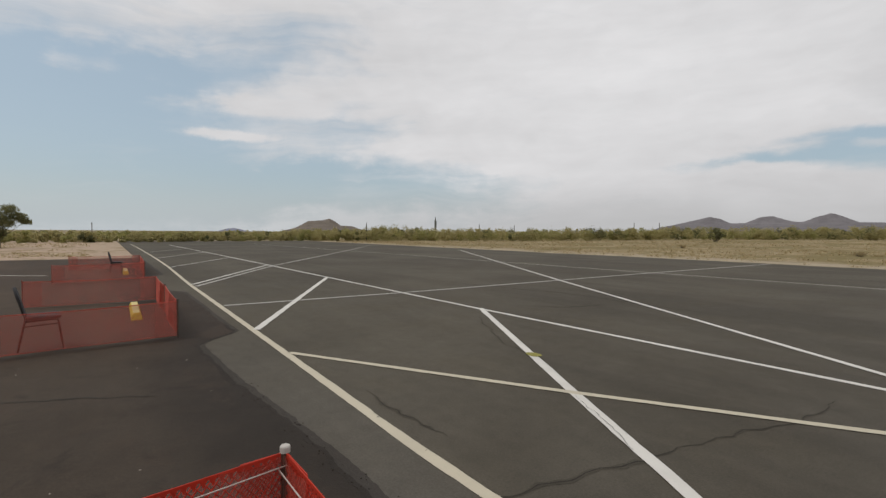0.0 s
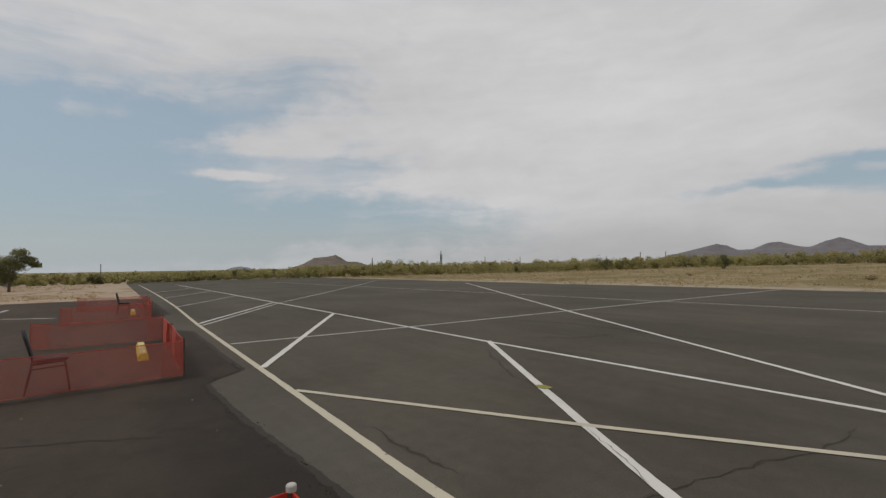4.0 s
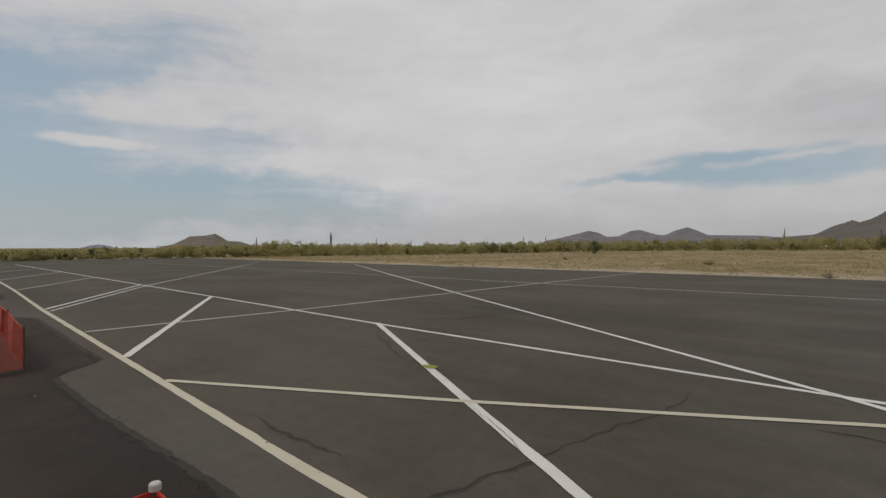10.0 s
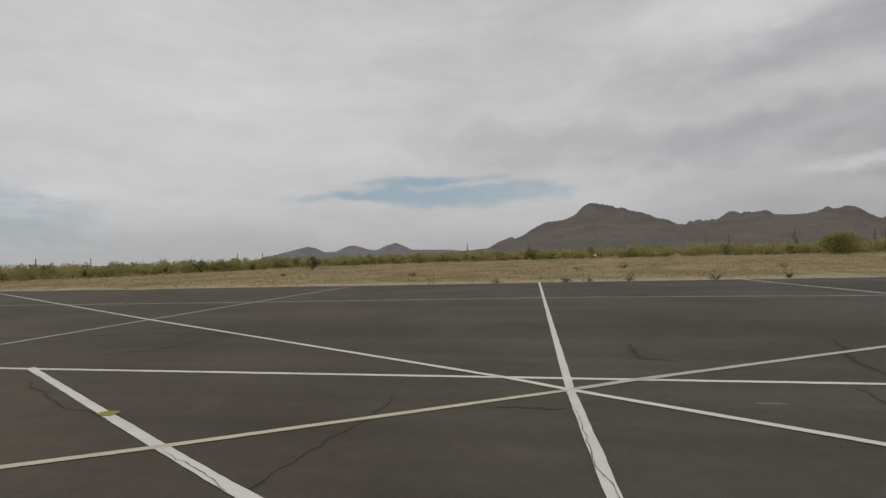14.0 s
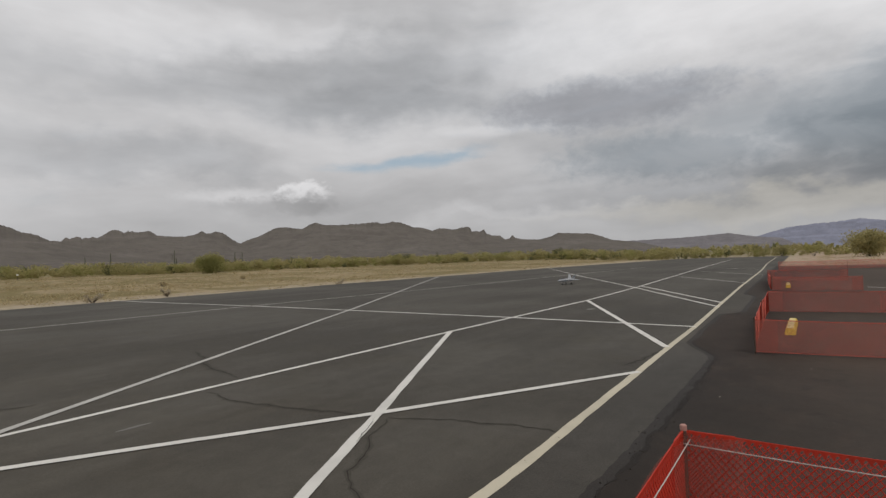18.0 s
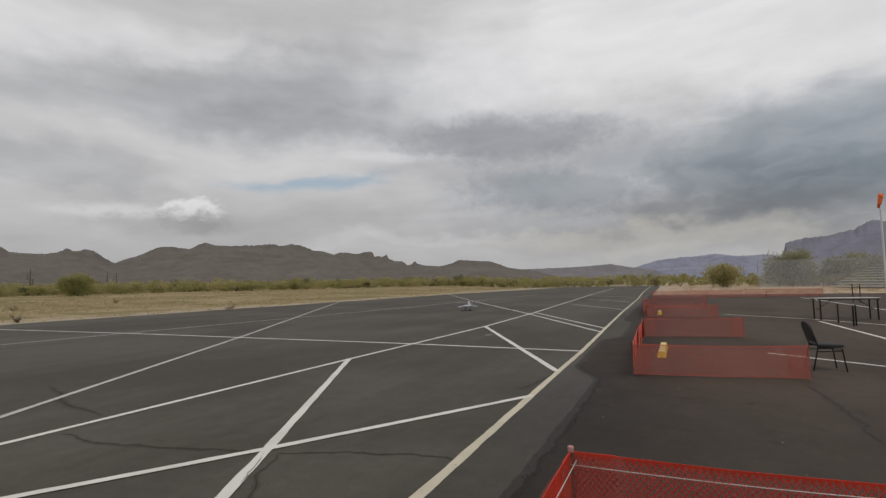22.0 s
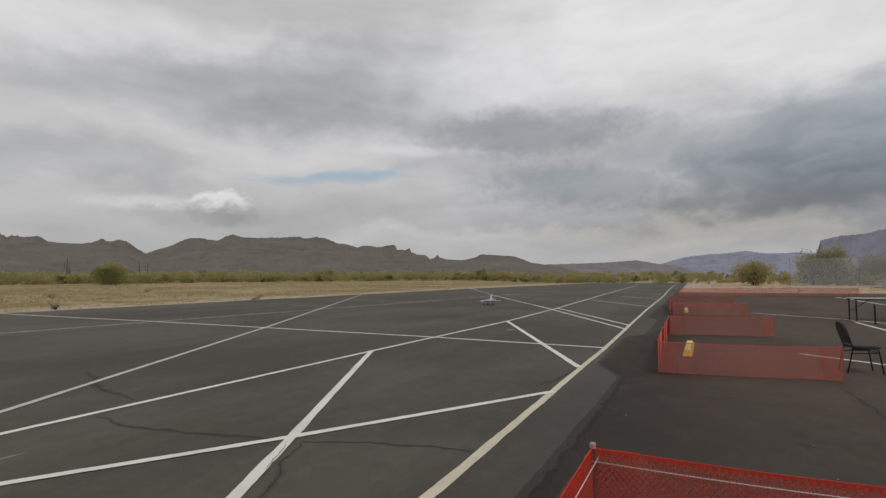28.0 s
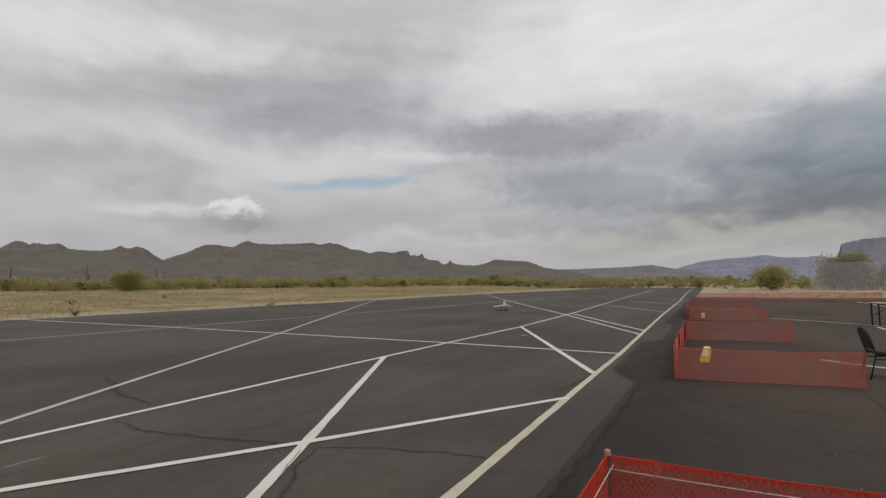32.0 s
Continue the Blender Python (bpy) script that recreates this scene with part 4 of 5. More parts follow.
def fence_post(x, y, h, parent, white, r, mat):
    bm = bmesh.new()
    tube(bm, (x, y, 0), (x, y, h - 0.03), r, r, 12)
    p = part("post", bm, mat, parent, smooth=False)
    bm = bmesh.new()
    tube(bm, (x, y, h - 0.032), (x, y, h - 0.006), r * 1.12, r * 1.14, 14)
    tube(bm, (x, y, h - 0.006), (x, y, h), r * 1.14, r * 0.9, 14)
    part("cap", bm, (M_CAP if x < 0 else M_CAPDULL) if white else mat, p, ("white plastic post cap" if x < 0 else "scuffed pale post cap") if white else "")


def pilot_fence(corners, label, near=False, h=0.60, mesh=0.030, strand=0.0009, pale=False, far=False):
    """A low net fence round a pilot's box, through its posts in turn."""
    f = empty("safety_fence", *corners[0], label=label, category="fence", group="safety fences round the pilot boxes")
    inv = f.matrix_world.inverted()
    kids = []
    for a, b in zip(corners, corners[1:]):
        cell, w = (0.037, 0.0044) if near else (mesh, strand)
        kids.append(netting(a, b, 0.03, h - 0.03, cell, w, None, near))
        kids.append(net_folds(a, b, 0.035, h - 0.035, 0.012))
        if not far:
            # the net is folded back on itself round each post
            va, vb = Vector(a), Vector(b)
            e = (vb - va).normalized()
            kids.append(net_folds(tuple(va), tuple(va + e * 0.30), 0.035, h - 0.035, -0.012))
            kids.append(net_folds(tuple(vb - e * 0.30), tuple(vb), 0.035, h - 0.035, -0.012))
            if near:
                w2 = Vector((-e.y, e.x)) * 0.007
                kids.append(netting(tuple(va + w2), tuple(va + e * 0.26 + w2), 0.032, h - 0.034, 0.034, 0.0050, None, True))
                kids.append(netting(tuple(vb - e * 0.20 + w2), tuple(vb + w2), 0.032, h - 0.034, 0.034, 0.0050, None, True))
        off = Vector((*b, 0)) - Vector((*a, 0))
        s = Vector((off.y, -off.x, 0)).normalized() * 0.034
        if near:
            bm_p0, bm_p1 = (a[0] + s.x, a[1] + s.y), (b[0] + s.x, b[1] + s.y)
            bm = bmesh.new()
            m = 12
            q0, q1 = Vector((*bm_p0, h - 0.10)), Vector((*bm_p1, h - 0.08))
            pipe(bm, [q0 + (q1 - q0) * (i / m) - Vector((0, 0, 0.03 * math.sin(math.pi * i / m))) for i in range(m + 1)], 0.0032, 6)
            kids.append(part("cord", bm, M_ROPE, None, "pale thin cord", smooth=True))
    for x, y in corners:
        before = set(scene.objects)
        end = not near and (x, y) in (corners[0], corners[-1])
        fence_post(x, y, h, None, near or pale, (0.021 if x < 0 else 0.017) if near else 0.008 if end else 0.013, M_REDPOST if end else M_POST)
        kids += [o for o in scene.objects if o not in before and o.parent is None]
    for o in kids:
        o.parent = f
        o.matrix_parent_inverse = inv
    return f


pilot_fence([(-2.12, -1.87), (-2.38, 0.68), (0.46, 0.70), (3.25, 0.67), (3.51, -1.83)], "low orange plastic net fence on brown posts with white caps", True, 0.605)
pilot_fence([(-8.09, -1.45), (-8.36, 1.02), (-10.80, 1.13), (-12.97, 1.19), (-12.94, -1.12)], "low orange net fence standing on the dark apron", h=0.58)
pilot_fence([(9.58, -1.74), (9.11, 0.80), (12.09, 0.92), (15.15, 0.99), (15.69, -1.48)], "low orange net fence standing on the dark apron", h=0.57)
pilot_fence([(-18.27, -0.91), (-18.90, 1.45), (-21.79, 1.60), (-24.28, 1.71), (-24.12, -0.66)], "low orange net fence standing on the dark apron", h=0.58)
pilot_fence([(23.23, -1.34), (22.87, 1.36), (26.29, 1.67), (30.06, 1.93), (29.97, -1.22)], "low orange net fence standing on the dark apron", h=0.57)
pilot_fence([(44.61, 2.16), (46.77, -1.92), (48.28, -6.33), (48.59, -10.14)], "long orange net fence along the apron's end", h=0.68, mesh=0.11, strand=0.006, far=True)

# ---- yellow wheel stops ----
M_YELLOW = plain((0.62, 0.42, 0.035), 18, 0.35, 0.7)
M_WORN = plain((0.70, 0.60, 0.30), 40, 0.5, 0.8)


def wheel_stop(x, y, length, rz):
    ws = empty("wheel_stop", x, y, 0.005, rz, label="yellow parking wheel stop with worn pale studs on top", category="wheel stop", group="yellow wheel stops in the pilot boxes")
    bm = bmesh.new()
    prof = [(-0.085, 0), (-0.085, 0.05), (-0.055, 0.118), (0.055, 0.118), (0.085, 0.05), (0.085, 0)]
    rings = [[bm.verts.new((sx * length / 2 + 0 * k, py, pz)) for py, pz in prof] for k, sx in enumerate((-1.0, 1.0))]
    for v, (py, pz) in zip(rings[0], prof):
        v.co.x += 0.05 * pz / 0.118
    for v, (py, pz) in zip(rings[1], prof):
        v.co.x -= 0.05 * pz / 0.118
    for i in range(len(prof)):
        j = (i + 1) % len(prof)
        bm.faces.new((rings[0][i], rings[1][i], rings[1][j], rings[0][j]))
    bm.faces.new(rings[0][::-1]), bm.faces.new(rings[1])
    bmesh.ops.recalc_face_normals(bm, faces=bm.faces[:])
    part("body", bm, M_YELLOW, ws)
    m = int(length / 0.075)
    bm = bmesh.new()
    for i in range(m):
        for k, yy in enumerate((-0.034, 0.0, 0.034)):
            xx = -length / 2 + 0.09 + (length - 0.18) * (i + 0.5 * (k % 2)) / m
            box(bm, (xx - 0.026, yy - 0.015, 0.1175), (xx + 0.026, yy + 0.015, 0.1235))
    part("studs", bm, M_WORN, ws, "worn pale raised studs")
    return ws


wheel_stop(-11.19, 0.67, 1.75, -2.2)
wheel_stop(12.21, 0.43, 1.8, 0)
wheel_stop(-21.89, 1.07, 1.75, -2.2)
wheel_stop(25.64, 0.94, 1.8, 2)

# ---- chairs ----
M_SEAT = plain((0.020, 0.018, 0.020), 60, 0.5, 0.8, relief=0.002)
M_FRAME = plain((0.022, 0.020, 0.019), 30, 0.4, 0.45, 0.6)


def stacking_chair():
    c = empty("stacking_chair", label="black stacking banquet chair with padded seat and rounded back", category="chair", group="black chairs by the pilot boxes")
    w = 0.215
    bm = bmesh.new()
    box(bm, (-w, -0.20, 0.43), (w, 0.22, 0.475), 0.018)
    part("seat", bm, M_SEAT, c, smooth=True)
    bm = bmesh.new()
    # back pad: an arched outline with thickness, leaning back
    outline = [(-0.19, 0.50)] + [(-0.20 * math.cos(math.pi * i / 12), 0.72 + 0.155 * math.sin(math.pi * i / 12)) for i in range(13)] + [(0.19, 0.50)]
    front, back = [], []
    for x, z in outline:
        y = -0.205 - 0.30 * (z - 0.45)
        front.append(bm.verts.new((x, y + 0.018, z))), back.append(bm.verts.new((x, y - 0.018, z)))
    bm.faces.new(front), bm.faces.new(back[::-1])
    for i in range(len(outline)):
        j = (i + 1) % len(outline)
        bm.faces.new((front[i], back[i], back[j], front[j]))
    bmesh.ops.recalc_face_normals(bm, faces=bm.faces[:])
    part("backrest", bm, M_SEAT, c)
    for s in (-1, 1):
        bm = bmesh.new()
        pipe(bm, [(s * 0.20, -0.30, 0.0), (s * 0.205, -0.22, 0.36), (s * 0.205, -0.205, 0.45), (s * 0.20, -0.240, 0.56), (s * 0.185, -0.292, 0.74)], 0.0125, 8)
        part("leg", bm, M_FRAME, c, smooth=True)
        bm = bmesh.new()
        pipe(bm, [(s * 0.21, 0.24, 0.0), (s * 0.205, 0.185, 0.40), (s * 0.205, 0.15, 0.425), (s * 0.205, -0.20, 0.42)], 0.0125, 8)
        part("leg", bm, M_FRAME, c, smooth=True)
        bm = bmesh.new()
        tube(bm, (s * 0.205, -0.215, 0.34), (s * 0.205, 0.19, 0.36), 0.009)
        part("stretcher", bm, M_FRAME, c, smooth=True)
    bm = bmesh.new()
    tube(bm, (-0.205, 0.19, 0.36), (0.205, 0.19, 0.36), 0.009)
    part("stretcher", bm, M_FRAME, c, smooth=True)
    return c


chair = stacking_chair()
SLIM = Matrix.Diagonal((0.97, 0.87, 0.95, 1.0))
chair.matrix_world = pose(-8.64, -0.55, 0.004, 0, 0, 4) @ SLIM
copy_thing(chair, pose(10.77, -2.21, 0.004, 0, 0, 188) @ Matrix.Diagonal((0.97, 1.02, 1.0, 1.0)))
copy_thing(chair, pose(-21.9, 0.80, 0.004, 0, 0, -8) @ SLIM)

# ---- folding tables and short posts ----
M_TOP = plain((0.44, 0.41, 0.37), 6, 0.4, 0.6)


def folding_table(x, y, rz, length, h, label, top=None):
    t = empty("folding_table", x, y, 0.004, rz, label=label, category="table", group="folding tables on the apron")
    bm = bmesh.new()
    box(bm, (-length / 2, -0.30, h - 0.028), (length / 2, 0.30, h), 0.006)
    part("tabletop", bm, top or M_TOP, t, "dark worn thin top" if top else "pale grey thin top")
    for s in (-1, 1):
        bm = bmesh.new()
        box(bm, (-length / 2 + 0.02, s * 0.27 - 0.012, h - 0.065), (length / 2 - 0.02, s * 0.27 + 0.012, h - 0.029))
        part("rail", bm, M_FRAME, t)
        for q in (-1, 1):
            bm = bmesh.new()
            xx = s * (length / 2 - 0.09)
            box(bm, (xx - 0.02, q * 0.25 - 0.02, 0.0), (xx + 0.02, q * 0.25 + 0.02, h - 0.03), 0.004)
            part("leg", bm, M_FRAME, t)
        bm = bmesh.new()
        tube(bm, (s * (length / 2 - 0.09), 0.0, h * 0.48), (s * length * 0.18, 0.0, h - 0.04), 0.012)
        part("brace", bm, M_FRAME, t)
        bm = bmesh.new()
        xx = s * (length / 2 - 0.09)
        tube(bm, (xx, -0.25, h * 0.48), (xx, 0.25, h * 0.48), 0.011)
        part("crossbar", bm, M_FRAME, t)
    return t


folding_table(-24.5, -4.43, 88, 1.63, 0.67, "black framed folding table with a thin dark top", plain((0.13, 0.108, 0.09), 8, 0.4, 0.7))
folding_table(23.0, -5.42, -78, 1.98, 0.80, "black framed folding table with a thin pale top")


def short_post(x, y, h, label="short dark square post standing on the ground"):
    p = empty("bollard", x, y, 0.0, 0, label=label, category="post", group="short dark posts at the apron's end")
    bm = bmesh.new()
    box(bm, (-0.022, -0.022, 0), (0.022, 0.022, h - 0.03), 0.005)
    part("shaft", bm, M_FRAME, p)
    bm = bmesh.new()
    box(bm, (-0.025, -0.025, h - 0.03), (0.025, 0.025, h), 0.006)
    part("cap", bm, M_POST, p)


for x, y, h in ((-26.56, -3.71, 0.54), (-26.90, -3.57, 0.54), (-31.38, -6.26, 0.90), (-32.27, -6.26, 0.92), (21.18, -4.78, 0.67), (20.09, -4.92, 0.67), (20.26, -5.03, 0.67), (37.53, -9.28, 1.10), (37.40, -9.60, 1.10)):
    short_post(x, y, h)


# ---- the model jet ----
M_JET = plain((0.36, 0.37, 0.385), 5, 0.25, 0.45)
M_JETDARK = plain((0.10, 0.105, 0.115), 12, 0.3, 0.5)
M_GLASS = plain((0.045, 0.042, 0.035), 4, 0.2, 0.1)
M_TYRE = plain((0.02, 0.02, 0.02), 40, 0.3, 0.85)
M_HUB = plain((0.5, 0.5, 0.5), 40, 0.2, 0.35, 0.8)


def loft(bm, sections, seg=16):
    """Skin through (x, half width, half height, z centre) ovals along x."""
    rings = []
    for x, hw, hh, zc in sections:
        rings.append([bm.verts.new((x, hw * math.cos(a), zc + hh * math.sin(a))) for a in [2 * math.pi * i / seg for i in range(seg)]])
    for a, b in zip(rings, rings[1:]):
        for i in range(seg):
            bm.faces.new((a[i], a[(i + 1) % seg], b[(i + 1) % seg], b[i]))
    bm.faces.new(rings[0]), bm.faces.new(rings[-1][::-1])
    bmesh.ops.recalc_face_normals(bm, faces=bm.faces[:])
    return bm


def slab(bm, pts, t, axis):
    """A thin tapering plate from an outline of 3D points, thickness along axis."""
    a = Vector(axis) * t / 2
    top = [bm.verts.new(Vector(p) + a) for p in pts]
    bot = [bm.verts.new(Vector(p) - a) for p in pts]
    bm.faces.new(top), bm.faces.new(bot[::-1])
    for i in range(len(pts)):
        j = (i + 1) % len(pts)
        bm.faces.new((top[i], bot[i], bot[j], top[j]))
    bmesh.ops.recalc_face_normals(bm, faces=bm.faces[:])
    return bm


def model_jet(x, y, rz):
    j = empty("model_jet", x, y, 0.0, rz, label="pale grey twin-tailed radio-controlled jet model on its wheels", category="model plane")
    bm = loft(bmesh.new(), [(0.86, 0.004, 0.004, 0.235), (0.78, 0.03, 0.028, 0.238), (0.62, 0.058, 0.06, 0.245), (0.40, 0.075, 0.085, 0.255), (0.15, 0.095, 0.08, 0.255),
                            (-0.15, 0.125, 0.075, 0.25), (-0.45, 0.125, 0.07, 0.25), (-0.70, 0.10, 0.055, 0.25)])
    part("fuselage", bm, M_JET, j, smooth=True)
    bm = loft(bmesh.new(), [(0.60, 0.004, 0.006, 0.30), (0.50, 0.035, 0.045, 0.315), (0.36, 0.043, 0.062, 0.325), (0.22, 0.038, 0.045, 0.325), (0.05, 0.012, 0.015, 0.325)], 12)
    part("canopy", bm, M_GLASS, j, "dark tinted canopy", smooth=True)
    for s in (-1, 1):
        part("wing", slab(bmesh.new(), [(0.12, s * 0.10, 0.275), (-0.13, s * 0.52, 0.262), (-0.31, s * 0.52, 0.262), (-0.36, s * 0.10, 0.275)], 0.018, (0, 0, 1)), M_JET, j)
        part("leading_edge_extension", slab(bmesh.new(), [(0.50, s * 0.06, 0.285), (0.28, s * 0.13, 0.283), (0.10, s * 0.17, 0.278), (0.05, s * 0.08, 0.28)], 0.010, (0, 0, 1)), M_JET, j)
        part("wingtip_rail", tube(bmesh.new(), (-0.03, s * 0.525, 0.262), (-0.36, s * 0.525, 0.262), 0.012), M_JET, j)
        part("tailplane", slab(bmesh.new(), [(-0.52, s * 0.11, 0.25), (-0.72, s * 0.34, 0.245), (-0.84, s * 0.34, 0.245), (-0.80, s * 0.11, 0.25)], 0.012, (0, 0, 1)), M_JET, j)
        fin = part("fin", slab(bmesh.new(), [(-0.28, s * 0.10, 0.31), (-0.52, s * 0.20, 0.545), (-0.65, s * 0.20, 0.545), (-0.62, s * 0.10, 0.31)], 0.012, (0, 1, 0)), M_JET, j)
        part("emblem", slab(bmesh.new(), [(-0.48, s * 0.148, 0.40), (-0.50, s * 0.166, 0.445), (-0.56, s * 0.166, 0.445), (-0.57, s * 0.148, 0.40)], 0.018, (0, 1, 0)), M_JETDARK, fin)
        part("exhaust_nozzle", tube(bmesh.new(), (-0.70, s * 0.05, 0.25), (-0.80, s * 0.05, 0.25), 0.05, 0.04, 14), M_JETDARK, j)
        part("intake", box(bmesh.new(), (-0.12, s * 0.13 - 0.035, 0.195), (0.13, s * 0.13 + 0.035, 0.265), 0.012), M_JET, j)
    for gx, gy in ((0.42, 0.0), (-0.18, 0.17), (-0.18, -0.17)):
        part("strut", tube(bmesh.new(), (gx, gy, 0.05), (gx, gy * 0.75, 0.22), 0.010), M_HUB, j)
        wh = part("wheel", tube(bmesh.new(), (gx, gy - 0.016, 0.05), (gx, gy + 0.016, 0.05), 0.05, 0.05, 18), M_TYRE, j)
        part("hub", tube(bmesh.new(), (gx, gy - 0.019, 0.05), (gx, gy + 0.019, 0.05), 0.024, 0.024, 12), M_HUB, wh)
    return j


model_jet(26.93, 11.37, 168)


# ---- chain-link fences, bleachers, windsock ----
M_GALV = plain((0.26, 0.27, 0.27), 8, 0.3, 0.55, 0.5)
M_WIRE = plain((0.42, 0.43, 0.44), 8, 0.3, 0.6, 0.2)
M_ALU = plain((0.62, 0.62, 0.60), 6, 0.3, 0.4, 0.4)


def chain_fence(pts, h, cell, wire, label, thin=0.035):
    f = empty("chain_link_fence", *pts[0], label=label, category="fence", group="tall chain-link fences")
    inv = f.matrix_world.inverted()
    for (x0, y0), (x1, y1) in zip(pts, pts[1:]):
        a, b = Vector((x0, y0, 0)), Vector((x1, y1, 0))
        L = (b - a).length
        d = (b - a) / L
        side = Vector((-d.y, d.x, 0))
        n = max(1, round(L / 3.0))
        for i in range(n):
            q = a + d * (L * i / n)
            z = rise(q.x, q.y) - 0.05
            p = part("post", tube(bmesh.new(), (q.x, q.y, z), (q.x, q.y, z + h), thin, thin, 8), M_GALV, f)
            p.matrix_parent_inverse = inv
        z = rise(x0, y0)
        for zz in (z + h - 0.03,):
            p = part("rail", tube(bmesh.new(), (x0, y0, zz), (x1, y1, rise(x1, y1) + zz - z), thin * 0.6, thin * 0.6, 6), M_GALV, f)
            p.matrix_parent_inverse = inv
        verts, faces = [], []
        c = -h
        while c < L:
            for sg in (1, -1):
                s0, s1, za, zb = c, c + h, (0 if sg > 0 else h), (h if sg > 0 else 0)
                if s0 < 0:
                    za, s0 = za + (zb - za) * (-s0) / (s1 - s0), 0
                if s1 > L:
                    zb, s1 = za + (zb - za) * (L - s0) / (s1 - s0), L
                if s1 - s0 < 0.02:
                    continue
                o = len(verts)
                for s, zz in ((s0, za), (s1, zb)):
                    q = a + d * s
                    for k, (ds, dn) in enumerate(((wire, 0), (0, wire), (-wire, 0), (0, -wire))):
                        r = q + d * ds * 0.7 + side * dn
                        verts.append((r.x, r.y, z + zz + ds * 0.7 * sg * -1))
                for k in range(4):
                    faces.append((o + k, o + (k + 1) % 4, o + 4 + (k + 1) % 4, o + 4 + k))
            c += cell
        p = mesh_ob("wire_mesh", verts, faces, M_WIRE, f)
        p.matrix_parent_inverse = inv
    return f


chain_fence([(-70.5, -7.9), (-64.0, -9.7), (-56.5, -9.7), (-42.0, -9.3), (-35.0, -9.2)], 2.75, 0.26, 0.0055, "tall grey chain-link fence beyond the apron")
chain_fence([(94.3, -11.4), (94.8, -20.0), (95.2, -30.0), (95.6, -41.0)], 4.3, 0.16, 0.014, "tall grey chain-link fence in front of trees", 0.03)


def bleachers(x, y, rz):
    b = empty("bleachers", x, y, 0.0, rz, label="open aluminium bleachers with rows of long benches", category="bleachers")
    rows, L, run, z0 = 8, 9.0, 0.76, 0.62
    back = (rows - 1) * run + 0.15
    for i in range(rows):
        d, z = i * run, z0 + i * 0.33
        part("bench", box(bmesh.new(), (-L / 2, d, z - 0.05), (L / 2, d + 0.28, z), 0.01), M_ALU, b)
        part("footboard", box(bmesh.new(), (-L / 2, d - 0.36, z - 0.36), (L / 2, d - 0.04, z - 0.32), 0.008), M_ALU, b)
    for k in range(5):
        xx = -L / 2 + 0.4 + (L - 0.8) * k / 4
        bm = bmesh.new()
        tube(bm, (xx, -0.2, 0.0), (xx, -0.2, z0 - 0.05), 0.03)
        tube(bm, (xx, back, 0.0), (xx, back, z0 + (rows - 1) * 0.33), 0.03)
        tube(bm, (xx, -0.2, 0.20), (xx, back, z0 - 0.09 + (rows - 1) * 0.33), 0.03)
        tube(bm, (xx, 0.0, 0.03), (xx, back, 0.03), 0.03)
        part("frame", bm, M_GALV, b)
    return b


bleachers(78.8, -20.2, -159)

M_SOCK = plain((0.80, 0.16, 0.035), 8, 0.3, 0.7)
M_POLE = plain((0.62, 0.62, 0.61), 8, 0.2, 0.5)


def windsock(x, y, h):
    w = empty("windsock", x, y, rise(x, y) - 0.05, 0, label="orange windsock hanging from a tall white pole", category="windsock")
    part("pole", tube(bmesh.new(), (0, 0, 0), (0, 0, h), 0.085, 0.06, 12), M_POLE, w)
    part("hoop", tube(bmesh.new(), (0, 0, h - 0.02), (0, -0.30, h + 0.04), 0.02), M_GALV, w)
    bm = bmesh.new()
    pipe(bm, [(0, -0.12, h + 0.02), (0.02, -0.08, h - 0.25), (0.04, 0.0, h - 0.75), (0.05, 0.12, h - 1.25)], [0.21, 0.20, 0.16, 0.11], 14)
    part("sock", bm, M_SOCK, w, "faded orange cloth sock", smooth=True)


windsock(57.6, -16.75, 9.0)


# ---- plants ----
def leaf_mat(name, a, b2, trans):
    def build(n, b):
        r = n.add("ShaderNodeNewGeometry").outputs["Random Per Island"]
        o = n.add("ShaderNodeObjectInfo").outputs["Random"]
        p = where(n)
        big = n.noise(p, 0.11, 3, 0.5)
        c = n.mix(n.math("ADD", n.math("MULTIPLY", r, 0.5), n.math("MULTIPLY", n.step(big, 0.35, 0.65), 0.5)), a, b2)
        c = n.mix(n.math("MULTIPLY", o, 0.3), c, tuple(v * 1.5 for v in b2))
        n.put(b.inputs["Base Color"], c)
        t = n.add("ShaderNodeBsdfTranslucent", {"Color": c})
        mx = n.add("ShaderNodeMixShader", {0: trans, 1: b.outputs[0], 2: t.outputs[0]})
        out = [q for q in n.tree.nodes if q.bl_idname == "ShaderNodeOutputMaterial"][0]
        n.put(out.inputs[0], mx)
    return material(name, build, 0.7, spec=0.2)


M_LEAF = leaf_mat("creosote_leaves", (0.265, 0.240, 0.095), (0.405, 0.355, 0.172), 0.52)
M_GREEN = leaf_mat("palo_verde_leaves", (0.235, 0.235, 0.080), (0.360, 0.335, 0.135), 0.52)
M_DARKLEAF = leaf_mat("mesquite_leaves", (0.085, 0.092, 0.040), (0.150, 0.150, 0.070), 0.38)
M_GREYGREEN = leaf_mat("dusty_mesquite_leaves", (0.265, 0.262, 0.155), (0.370, 0.352, 0.225), 0.50)
M_MESQUITE = leaf_mat("mesquite_tree_leaves", (0.135, 0.140, 0.060), (0.220, 0.215, 0.105), 0.42)
M_DRY = leaf_mat("dry_grass_blades", (0.34, 0.265, 0.135), (0.45, 0.37, 0.22), 0.35)
M_GREYBUSH = leaf_mat("grey_burr_bush", (0.33, 0.28, 0.20), (0.44, 0.38, 0.28), 0.4)
M_BARK = plain((0.11, 0.085, 0.06), 12, 0.5, 0.9, relief=0.01)
M_CACTUS = plain((0.085, 0.085, 0.055), 6, 0.4, 0.85)

